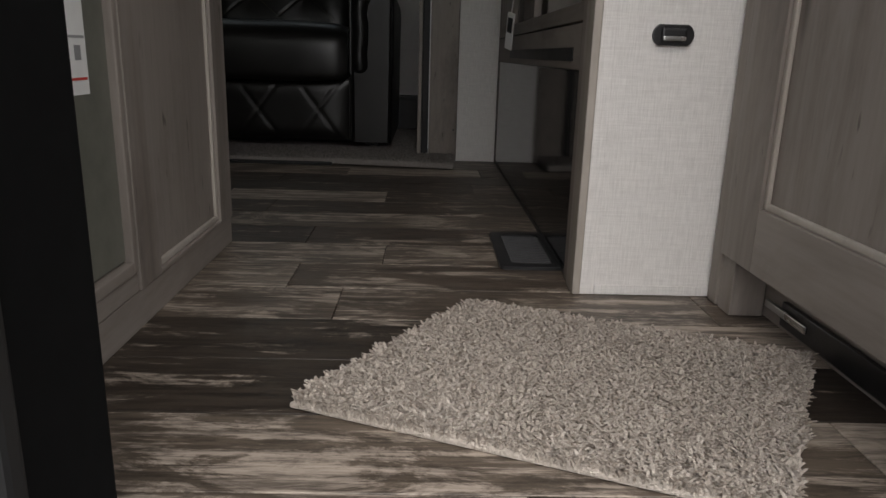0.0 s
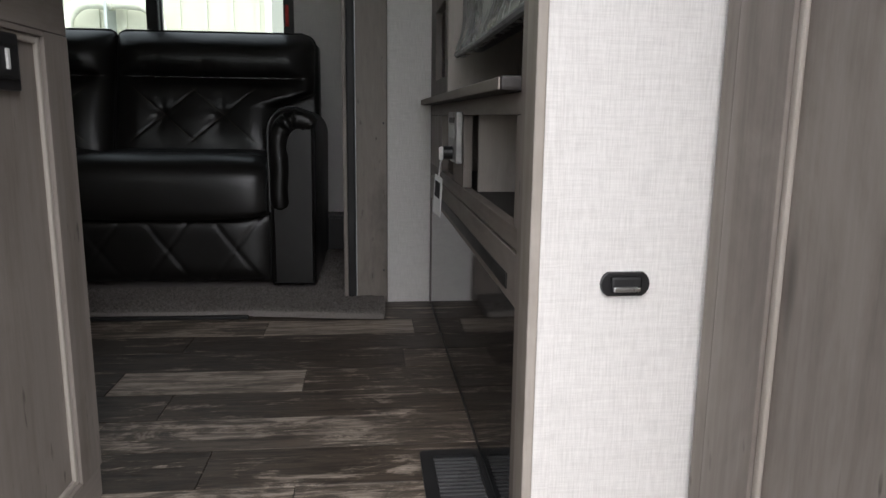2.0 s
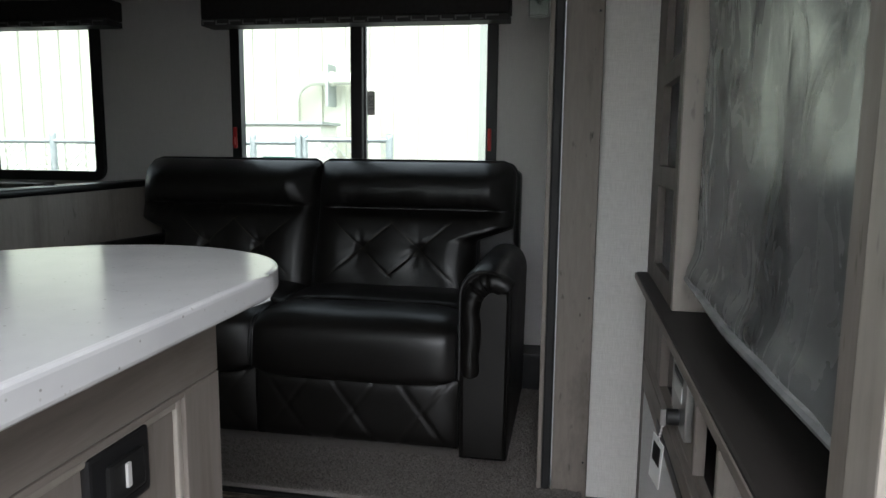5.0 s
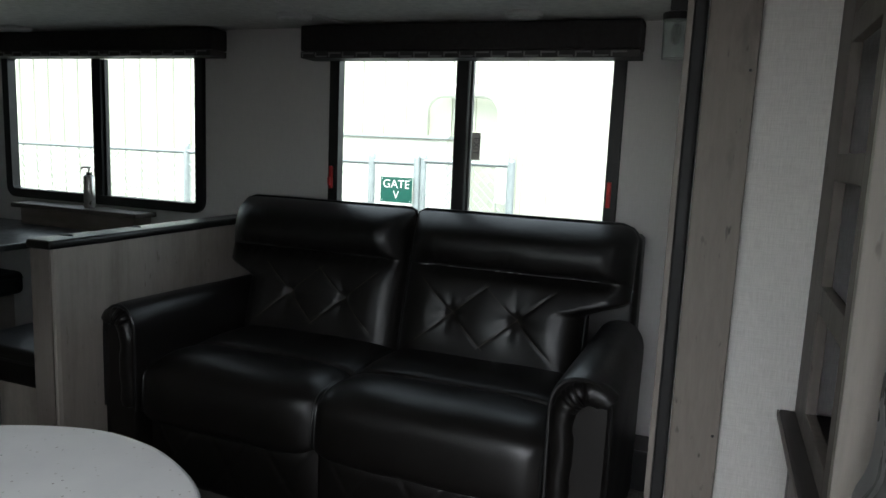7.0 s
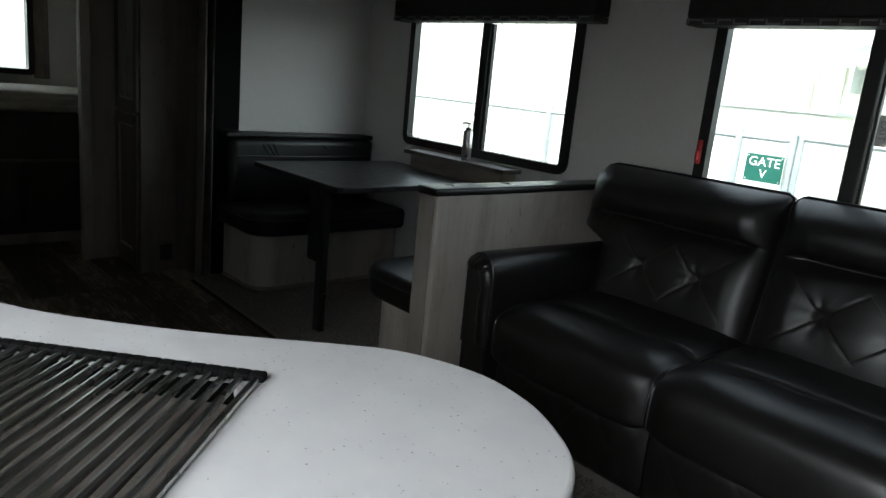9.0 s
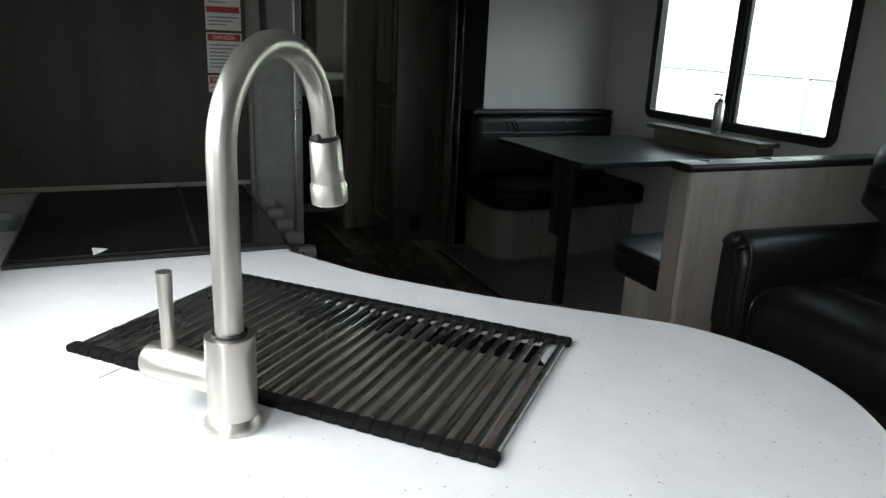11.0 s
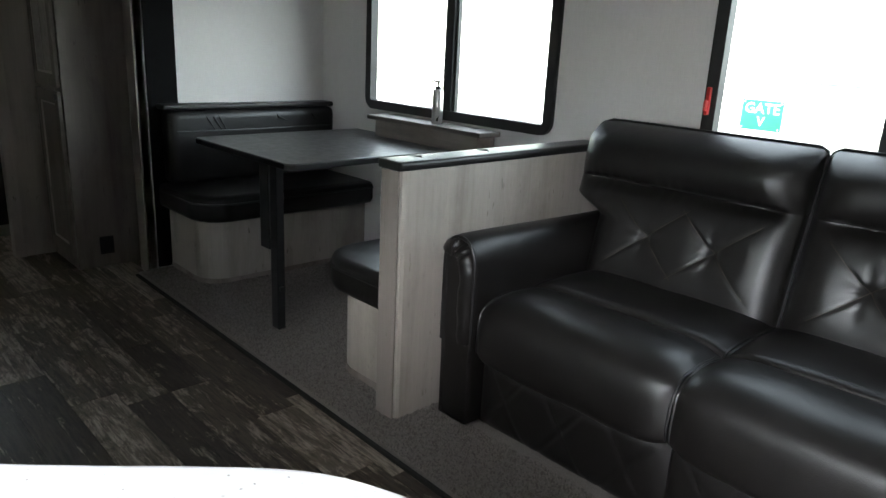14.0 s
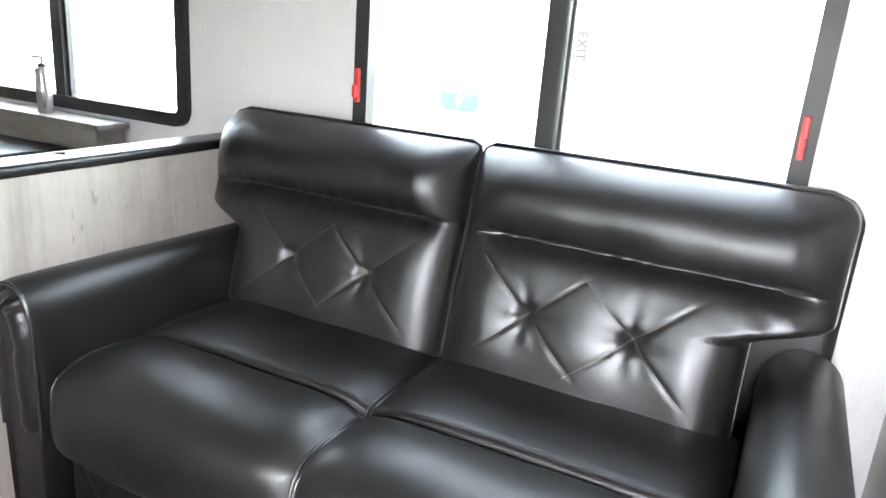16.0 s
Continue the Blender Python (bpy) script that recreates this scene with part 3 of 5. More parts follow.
def tufts(bm, inside, area, count, h, r, seed, z0):
    """Short bent yarn ends over an area."""
    rnd = random.Random(seed)
    x0, x1, y0, y1 = area
    vs, fs = [], []
    while count > 0:
        x, y = rnd.uniform(x0, x1), rnd.uniform(y0, y1)
        count -= 1
        if not inside(x, y):
            continue
        a, l, k = rnd.uniform(0, math.tau), h * rnd.uniform(0.6, 1.2), rnd.uniform(0.3, 1.0)
        dx, dy, b = math.cos(a), math.sin(a), len(vs)
        rr = r * rnd.uniform(0.7, 1.25)
        for s, (o, z) in enumerate(((0, 0), (0.35 * k * l, 0.7 * l), (0.95 * k * l, 0.95 * l))):
            q = rr * (1, 1.15, 0.75)[s]
            for c in range(3):
                t = a + c * math.tau / 3
                vs.append((x + o * dx + q * math.cos(t), y + o * dy + q * math.sin(t), z0 + z))
        for s in range(2):
            for c in range(3):
                d = (c + 1) % 3
                fs.append((b + s * 3 + c, b + s * 3 + d, b + s * 3 + 3 + d, b + s * 3 + 3 + c))
        fs.append((b + 6, b + 7, b + 8))
    me = bpy.data.meshes.new("tmp")
    me.from_pydata(vs, [], fs)
    bm.from_mesh(me)
    bpy.data.meshes.remove(me)
    return bm


def slide_carpet():
    c = tagged(thing("carpet", "short beige-grey carpet on the slide-out floor", "carpet"), kind="structure")
    bm = prism([(SLIDE_L, 2.562), (SLIDE_R, 2.512), (SLIDE_R, BACK_Y), (SLIDE_L, BACK_Y)], 0.0045, 0.024, 0.006)
    part("backing", bm, CARPET, c)
    part("corner_flap", prism([(SLIDE_R - 0.3, 2.512), (0.03, 2.468), (0.15, 2.455), (0.156, 2.50), (0.156, 2.664), (SLIDE_R - 0.3, 2.664)], 0.0045, 0.026, 0.006), CARPET, c)
    t = part("pile", tufts(bmesh.new(), lambda x, y: y > 2.514 - 0.01305 * (x - SLIDE_R) and (y < 2.83 or x > -0.2 or x < -1.9), (SLIDE_L + 0.02, 0.02, 2.514, 3.60), 100000, 0.009, 0.0024, 5, 0.022), CARPET, c)
    t["kind"] = "stuff"
    t = part("flap_pile", tufts(bmesh.new(), lambda x, y: y > 2.512 - 0.147 * (x + 0.27) + 0.004 and y > 2.459, (-0.27, 0.154, 2.455, 2.663), 4500, 0.009, 0.0024, 6, 0.024), CARPET, c)
    t["kind"] = "stuff"
    part("edge_strip", prism([(SLIDE_L, 2.544), (-0.28, 2.498), (-0.28, 2.5145), (SLIDE_L, 2.5605)], 0.0005, 0.012, 0.003), RUBBER, c, "black rubber edge strip")


slide_carpet()


def door_mat():
    m = thing("door_mat", "shaggy oatmeal carpet remnant lying askew by the door", "mat")
    A, B, D, C = Vector((0.128, 1.052)), Vector((0.580, 0.860)), Vector((0.385, 0.518)), Vector((-0.096, 0.716))
    part("backing", prism([tuple(A), tuple(B), tuple(D), tuple(C)], 0.001, 0.009, 0.003), SHAG, m)

    def inside(x, y):
        p = Vector((x, y))
        return all((q - o).cross(p - o) < 0.0006 * math.sin(40 * x + 31 * y) for o, q in ((A, B), (B, D), (D, C), (C, A)))
    t = part("shag", tufts(bmesh.new(), inside, (-0.09, 0.59, 0.53, 1.07), 52000, 0.0125, 0.0021, 8, 0.007), SHAG, m)
    t["kind"] = "stuff"


door_mat()


# ---- entry: island, closet panel, pantry ----
def shaker(parent, name, axis, pos, out, a0, a1, z0, z1, stile=0.055, rail=0.06, mat=OAK, thick=0.018):
    """A framed panel door in a plane; axis 'x' stands across x, facing out (+1 or -1)."""
    def bx(u0, u1, w0, w1, d0, d1, bev=0.002):
        lo, hi = sorted((pos + out * d0, pos + out * d1))
        return box(lo, hi, u0, u1, w0, w1, bev) if axis == "x" else box(u0, u1, lo, hi, w0, w1, bev)
    d = part(name, bx(a0 + stile - 0.004, a1 - stile + 0.004, z0 + rail - 0.004, z1 - rail + 0.004, 0.0, 0.006, 0), mat, parent)
    part("stile", bx(a0, a0 + stile, z0, z1, 0.0, thick), mat, d)
    part("stile", bx(a1 - stile, a1, z0, z1, 0.0, thick), mat, d)
    railmat = OAK_Y if axis == "x" else OAK_X
    part("rail", bx(a0 + stile, a1 - stile, z0, z0 + rail, 0.0, thick), railmat if mat is OAK else mat, d)
    part("rail", bx(a0 + stile, a1 - stile, z1 - rail, z1, 0.0, thick), railmat if mat is OAK else mat, d)
    bd = 0.011
    for u0, u1, w0, w1 in ((a0 + stile, a0 + stile + bd, z0 + rail, z1 - rail), (a1 - stile - bd, a1 - stile, z0 + rail, z1 - rail), (a0 + stile + bd, a1 - stile - bd, z0 + rail, z0 + rail + bd), (a0 + stile + bd, a1 - stile - bd, z1 - rail - bd, z1 - rail)):
        part("bead", bx(u0, u1, w0, w1, 0.006, 0.013, 0.003), ASH, d, "pale moulded bead")
    return d


TOP = [(-1.785, 0.522), (-1.785, 1.126), (-1.18, 1.120), (-1.04, 1.205), (-0.965, 1.266), (-0.868, 1.360), (-0.785, 1.455), (-0.738, 1.512), (-0.675, 1.580), (-0.614, 1.616), (-0.540, 1.638), (-0.470, 1.634), (-0.418, 1.619), (-0.352, 1.583), (-0.310, 1.540), (-0.284, 1.488), (-0.272, 1.43), (-0.267, 1.36), (-0.264, 0.60), (-0.29, 0.522)]
SINK_C, SINK_A = Vector((-0.750, 1.079)), radians(44)


def sink_point(u, v, z=0.0):
    c, s = math.cos(SINK_A), math.sin(SINK_A)
    return (SINK_C.x + u * c + v * s, SINK_C.y + u * s - v * c, z)


def smooth_loop(pts, fixed, k=4):
    out, n = [], len(pts)
    for i in range(n):
        if i in fixed or (i + 1) % n in fixed and i in fixed:
            out.append(pts[i])
            if (i + 1) % n in fixed:
                continue
        p0, p1, p2, p3 = (Vector(pts[(i + d) % n]) for d in (-1, 0, 1, 2))
        if i in fixed:
            p0 = p1
        if (i + 1) % n in fixed:
            p3 = p2
        for j in range(1 if i in fixed else 0, k):
            t = j / k
            q = 0.5 * (2 * p1 + (p2 - p0) * t + (2 * p0 - 5 * p1 + 4 * p2 - p3) * t * t + (3 * p1 - p0 - 3 * p2 + p3) * t ** 3)
            out.append((q.x, q.y))
    return out


def countertop():
    outer = smooth_loop(TOP, {0, 1, 2, len(TOP) - 2, len(TOP) - 1})
    hole = []
    for cu, cv, a in ((0.230, 0.116, 0), (-0.230, 0.116, 90), (-0.230, -0.116, 180), (0.230, -0.116, 270)):
        for k in range(5):
            t = radians(a + 22.5 * k)
            hole.append(sink_point(cu + 0.03 * math.cos(t), cv + 0.03 * math.sin(t))[:2])
    bm = bmesh.new()
    edges = []
    for lp in (outer, hole):
        vs = [bm.verts.new((x, y, COUNTER_Z - 0.032)) for x, y in lp]
        edges += [bm.edges.new((vs[i], vs[(i + 1) % len(vs)])) for i in range(len(vs))]
    r = bmesh.ops.triangle_fill(bm, use_beauty=True, edges=edges)
    faces = [f for f in r["geom"] if isinstance(f, bmesh.types.BMFace)]
    e = bmesh.ops.extrude_face_region(bm, geom=faces)
    bmesh.ops.translate(bm, vec=(0, 0, 0.032), verts=[v for v in e["geom"] if isinstance(v, bmesh.types.BMVert)])
    bmesh.ops.recalc_face_normals(bm, faces=bm.faces)
    rim = [g for g in bm.edges if len(g.link_faces) == 2 and g.calc_face_angle(0) > 1.2 and abs(g.verts[0].co.z - g.verts[1].co.z) < 1e-5]
    bmesh.ops.bevel(bm, geom=rim, offset=0.006, segments=3, profile=0.5, affect="EDGES")
    c = thing("countertop", "white speckled solid-surface countertop with a rounded end", "countertop")
    part("slab", bm, STONE, c)
    part("wall_lip", box(-1.22, -0.31, 0.5205, 0.532, COUNTER_Z + 0.0005, COUNTER_Z + 0.02, 0.003), STONE, c)


countertop()


def sink():
    s = thing("sink", "dark undermount sink below the roll-up steel rack", "sink")
    bm = bmesh.new()
    L, Wd, dp = 0.258, 0.144, 0.19
    rows = []
    for k, z in ((1.006, COUNTER_Z - 0.005), (1.0, COUNTER_Z - 0.0325), (0.97, COUNTER_Z - dp + 0.03), (0.88, COUNTER_Z - dp)):
        rows.append([bm.verts.new(sink_point(u * L * k, v * Wd * k, z)) for u, v in ((-1, -1), (1, -1), (1, 1), (-1, 1))])
    for A, B in zip(rows, rows[1:]):
        for i in range(4):
            bm.faces.new((A[i], A[(i + 1) % 4], B[(i + 1) % 4], B[i]))
    bm.faces.new(rows[-1])
    bmesh.ops.solidify(bm, geom=bm.faces, thickness=0.002)
    part("basin", bm, MATTEBLACK, s)
    part("drain", lathe([(0.045, 0), (0.04, 0.004), (0.012, 0.005)], 20, sink_point(0, 0, COUNTER_Z - dp + 0.002)), STEEL, s, smooth=False)


sink()


def roll_rack():
    m = thing("drying_rack", "roll-up steel drying rack with black silicone edges over the sink", "drying rack")
    n, L, Wd, z = 29, 0.549, 0.322, COUNTER_Z + 0.0045
    for k in range(n):
        u = -L / 2 + 0.010 + (L - 0.02) * k / (n - 1)
        bm = tube([sink_point(u, -Wd / 2 + 0.01, z), sink_point(u, Wd / 2 - 0.01, z)], 0.0050, 8)
        part("rod", bm, RACKSTEEL, m, smooth=True)
    for sgn in (-1, 1):
        bm = bmesh.new()
        for k in range(n):
            u = -L / 2 + 0.010 + (L - 0.02) * k / (n - 1)
            b = box(-0.0100, 0.0100, -0.009, 0.009, -0.0040, 0.0065, 0.004)
            turned(b, Matrix.Translation(sink_point(u, sgn * (Wd / 2 - 0.01), z)) @ Matrix.Rotation(SINK_A, 4, "Z"))
            merge(bm, b)
        part("silicone_edge", bm, MATTEBLACK, m, "black silicone edge strip")


roll_rack()


def faucet():
    f = thing("kitchen_faucet", "brushed nickel pull-down gooseneck faucet with side lever", "faucet")
    bx, by, z = -0.605, 0.940, COUNTER_Z
    d = Vector((-0.75, 0.66, 0)).normalized()
    part("base_flange", lathe([(0.0295, 0.0), (0.0295, 0.006), (0.0262, 0.011), (0.0252, 0.013)], 32, (bx, by, z)), NICKEL, f, smooth=True)
    part("body", lathe([(0.0245, 0.012), (0.0245, 0.094), (0.0238, 0.098), (0.019, 0.0985)], 32, (bx, by, z)), NICKEL, f, smooth=True)
    part("collar", lathe([(0.0172, 0.098), (0.0172, 0.102)], 28, (bx, by, z)), BLACK, f)
    top, rad = 0.272, 0.100
    pts = [Vector((bx, by, z + 0.098)) + Vector((0, 0, (top - 0.098) * k / 6)) for k in range(7)]
    for k in range(1, 21):
        t = math.pi * k / 20 * 0.97
        pts.append(Vector((bx, by, z + top)) + d * rad * (1 - math.cos(t)) + Vector((0, 0, rad * math.sin(t))))
    last = (pts[-1] - pts[-2]).normalized()
    pts += [pts[-1] + last * 0.012]
    part("neck", tube(pts, 0.0138, 22), NICKEL, f, smooth=True)
    p = pts[-1]
    part("joint_ring", tube([p, p + last * 0.005], 0.0165, 22), BLACK, f)
    head = part("spray_head", tube([p + last * s for s in (0.005, 0.007, 0.054, 0.058, 0.061, 0.082, 0.084)], [0.0165, 0.0182, 0.0200, 0.0203, 0.0222, 0.0222, 0.020], 26), NICKEL, f, smooth=True)
    part("button", tube([p - d * 0.015 + last * 0.001, p - d * 0.0225 + last * 0.001], 0.004, 8), BLACK, head)
    e = Vector((-0.72, -0.70, 0)).normalized()
    c = Vector((bx, by, z + 0.050))
    arm = part("valve", tube([c, c + e * 0.065, c + e * 0.068, c + e * 0.1, c + e * 0.104], [0.0195, 0.0195, 0.0200, 0.0200, 0.017], 24), NICKEL, f, smooth=True)
    q = c + e * 0.078
    part("lever", tube([q + Vector((0, 0, 0.015)), q + Vector((0, 0, 0.055)), q + Vector((0, 0, 0.100))], [0.0072, 0.0070, 0.0082], 14), NICKEL, arm, smooth=True)


faucet()


def counter_label():
    s = thing("counter_label", "small white printed label lying on the counter", "label")
    m = Matrix.Translation((-0.80, 0.80, COUNTER_Z + 0.0006)) @ Matrix.Rotation(radians(38), 4, "Z")
    part("sheet", turned(box(-0.045, 0.045, -0.022, 0.022, 0, 0.0008), m), PAPER, s)
    for k in range(4):
        part("print_line", turned(box(-0.038, 0.034 - 0.01 * (k % 2), 0.012 - 0.009 * k, 0.0145 - 0.009 * k, 0.0009, 0.0013), m), plain("faint_print", (0.55, 0.42, 0.42), 0.7) if k == 0 else bpy.data.materials["faint_print"], s)


counter_label()


def island():
    c = thing("kitchen_island", "grey oak laminate island cabinet with framed panels", "kitchen cabinet")
    body = [(-0.3670, 0.52), (-0.3670, 1.443), (-0.56, 1.60), (-0.70, 1.55), (-0.90, 1.34), (-1.08, 1.13), (-1.19, 1.07), (-1.19, 0.52)]
    part("body", prism(body, 0.0, COUNTER_Z - 0.033), OAK, c)
    z1 = COUNTER_Z - 0.034
    part("base_board", box(-0.3660, -0.3520, 0.52, 1.443, 0.0, 0.055, 0.002), OAK_Y, c)
    part("top_rail", box(-0.3660, -0.3500, 0.60, 1.443, 0.757, z1, 0.002), OAK_Y, c)
    shaker(c, "end_panel", "x", -0.3670, 1, 0.955, 1.443, 0.056, 0.756, 0.082, 0.008)
    # built-in appliance front with a paper tag
    a = part("appliance_panel", box(-0.3660, -0.3590, 0.60, 0.935, 0.105, 0.752, 0.003), GREYGREEN, c, "grey-green appliance front")
    for b in ((0.588, 0.60, 0.085, 0.755), (0.935, 0.950, 0.085, 0.755)):
        part("trim", box(-0.3660, -0.3480, b[0], b[1], b[2], b[3], 0.003), OAK, a)
    part("trim", box(-0.3660, -0.3480, 0.60, 0.935, 0.085, 0.103, 0.003), OAK_Y, a)
    part("filler_rail", box(-0.3660, -0.3510, 0.52, 0.950, 0.0565, 0.084, 0.002), OAK_Y, c)
    # socket in the end panel
    o = part("socket", box(-0.3610, -0.3500, 1.190, 1.288, 0.670, 0.744, 0.004), BLACK, c, "black socket plate")
    part("socket_insert", box(-0.3502, -0.3440, 1.212, 1.272, 0.684, 0.728, 0.005), RUBBER, o)
    part("switch", box(-0.3445, -0.3410, 1.236, 1.243, 0.696, 0.722, 0.001), WHITE, o, "white slide switch")


island()


def paper_tag():
    p = thing("energy_tag", "white printed paper tag on the appliance front", "paper tag")
    part("sheet", box(-0.3585, -0.3578, 0.805, 0.875, 0.335, 0.56), PAPER, p)
    for z, h, mat in ((0.352, 0.003, REDPRINT), (0.40, 0.003, PRINT), (0.445, 0.004, PRINT), (0.475, 0.002, PRINT), (0.50, 0.006, PRINT)):
        part("print_line", box(-0.3576, -0.3572, 0.809, 0.871, z, z + h), mat, p)
    part("print_block", box(-0.3576, -0.3572, 0.845, 0.860, 0.375, 0.392), PRINT, p)


paper_tag()


def entry_closet():
    c = thing("entry_cabinet", "tall grey oak pantry cabinet with a framed door", "cabinet")
    part("body", box(0.556, 1.24, 0.515, 1.090, 0.092, 1.99), OAK, c)
    part("plinth", box(0.605, 1.24, 0.505, 1.088, 0.001, 0.09), OAK_Y, c)
    part("corner_post", box(0.545, 0.60, 1.045, 1.090, 0.001, 0.091, 0.002), OAK, c)
    part("corner_trim", box(0.541, 0.556, 1.092, 1.130, 0.001, 1.99, 0.006), OAK, c)
    shaker(c, "door", "x", 0.555, -1, 0.515, 1.088, 0.094, 1.98, 0.108, 0.096)
    # dark plate stands in for the shaded toe space, steel strip for a reflection
    s = part("toe_shade_plate", box(0.594, 0.603, 0.62, 0.98, 0.012, 0.05, 0.002), BRASSGREY, c, "dark metal plate standing in for the open, shaded toe space")
    part("reflection_strip", box(0.588, 0.593, 0.90, 1.02, 0.028, 0.040, 0.002), STEEL, s)


entry_closet()


def closet_panel():
    w = tagged(thing("wall_closet", "white linen-textured closet end panel with oak corner trim", "wall"), kind="structure")
    part("panel", box(0.3235, 0.55, 1.142, 1.19, 0.001, 1.995), LINEN, w)
    part("edge_bead", box(0.3235, 0.347, 1.1385, 1.1415, 0.001, 1.995, 0.001), LINEN, w)
    part("foot_bead", box(0.348, 0.55, 1.1385, 1.1415, 0.001, 0.018, 0.001), LINEN, w)
    part("corner_trim", box(0.309, 0.323, 1.134, 1.192, 0.001, 1.995, 0.003), ASH, w, "pale oak corner post")
    part("side_panel", box(0.313, 0.336, 1.1925, 1.235, 0.001, 1.995, 0.001), OAK, w)
    s = thing("door_catch", "gunmetal oval door catch on the white panel", "catch")
    out = [(0.033 * math.cos(t), 0.016 * max(-1, min(1, 1.5 * math.sin(t)))) for t in [math.tau * k / 24 for k in range(24)]]
    m = Matrix.Translation((0.437, 1.1415, 0.433)) @ Matrix.Rotation(radians(90), 4, "X")
    part("plate", turned(prism(out, 0.0, 0.006, 0.0015), m), BRASSGREY, s)
    part("cup", turned(box(-0.020, 0.020, -0.010, 0.011, 0.006, 0.0115, 0.004), m), BLACK, s)
    part("tongue", turned(box(-0.018, 0.018, -0.009, -0.002, 0.011, 0.0155, 0.002), m), STEEL, s)


closet_panel()


def floor_vent():
    v = thing("floor_vent", "black floor register with a grey slatted well", "floor vent")
    x0, x1, y0, y1 = 0.200, 0.331, 1.274, 1.545
    bm = ring_frame(x0, x1, y0, y1, 0.024, 0.0005, 0.007, 0.012, 3)
    part("frame", turned(bm, Matrix(((1, 0, 0, 0), (0, 0, 1, 0), (0, 1, 0, 0), (0, 0, 0, 1)))), BLACK, v)
    part("well", box(x0 + 0.025, x1 - 0.025, y0 + 0.025, y1 - 0.025, 0.0005, 0.002), plain("vent_grey", (0.07, 0.07, 0.07), 0.3, 0.5), v)
    for k in range(17):
        y = y0 + 0.032 + k * 0.0128
        part("slat", box(x0 + 0.026, x1 - 0.026, y, y + 0.004, 0.002, 0.005), VENTGREY, v)


floor_vent()


# ---- media wall ----
def media_wall():
    c = thing("media_cabinet", "grey oak media cabinet with ledge, cubbies and a glass-fronted heater", "media cabinet")
    y0, y1, x = 1.237, 2.69, 0.315
    LZ = 0.70
    part("back_panel", box(0.60, 0.62, y0, y1, 0.0, 1.99), DARKWOOD, c)
    part("end_stile", box(x, x + 0.02, 2.655, y1, 0.0, LZ - 0.02, 0.002), DARKWOOD, c)
    part("ledge", box(x - 0.030, 0.598, y0, 2.694, LZ - 0.020, LZ, 0.005), SHELF, c, "charcoal ledge with pale front edge")
    part("ledge_edge", box(x - 0.034, x - 0.0305, y0, 2.694, LZ - 0.019, LZ - 0.002, 0.002), OAK_Y, c)
    # cubbies under the ledge
    part("upper_rail", box(x, x + 0.02, y0, 2.654, 0.648, LZ - 0.021, 0.002), OAK_Y, c)
    part("lower_rail", box(x, x + 0.02, y0, 2.654, 0.456, 0.488, 0.002), OAK_Y, c)
    for a, b in ((2.31, 2.654), (1.835, 2.03), (1.237, 1.27)):
        part("divider", box(x, x + 0.02, a, b, 0.489, 0.647, 0.002), OAK, c)
    part("cubby_floor", box(x + 0.021, 0.598, y0, y1, 0.478, 0.487), SHELF, c)
    part("cubby_side", box(x + 0.021, 0.598, 1.745, 1.760, 0.489, 0.668), ASH, c)
    part("cubby_side", box(x + 0.021, 0.598, 2.31, 2.32, 0.489, 0.668), DARKWOOD, c)
    # upper stile with open slots
    for a, b in ((2.53, 2.69), (2.205, 2.25)):
        part("upper_stile", box(x, x + 0.02, a, b, LZ + 0.001, 1.99, 0.002), DARKWOOD, c)
    for z in (LZ + 0.002, 0.955, 1.205, 1.455, 1.705):
        part("slot_rail", box(x, x + 0.02, 2.251, 2.529, z, z + 0.05, 0.002), DARKWOOD, c)
    part("slot_back", box(x + 0.06, x + 0.07, 2.251, 2.529, LZ + 0.001, 1.99), OAK, c)
    part("recess_side", box(x, 0.598, 2.18, 2.204, LZ + 0.001, 1.99, 0.002), ASH, c, "pale wood recess side")
    part("recess_back", box(0.585, 0.598, 1.237, 2.179, LZ + 0.001, 1.99), DARKWOOD, c)
    # heater
    h = part("heater", box(x + 0.012, 0.45, y0, 2.654, 0.012, 0.45, 0.003), BLACK, c, "black glass-fronted electric heater")
    part("heater_glass", box(x + 0.002, x + 0.011, y0 + 0.004, 2.650, 0.014, 0.372, 0.001), BLACKGLASS, h, "glossy black glass")
    part("heater_head", box(x - 0.001, x + 0.011, y0 + 0.004, 2.650, 0.374, 0.452, 0.002), OAK_Y, h)
    part("outlet_slot", box(x - 0.003, x - 0.0012, 1.30, 2.30, 0.388, 0.412, 0.0005), BLACK, h, "black air outlet slot")
    part("kick_rail", box(x + 0.002, x + 0.02, y0, 2.654, 0.0005, 0.011), BLACK, c)


media_wall()


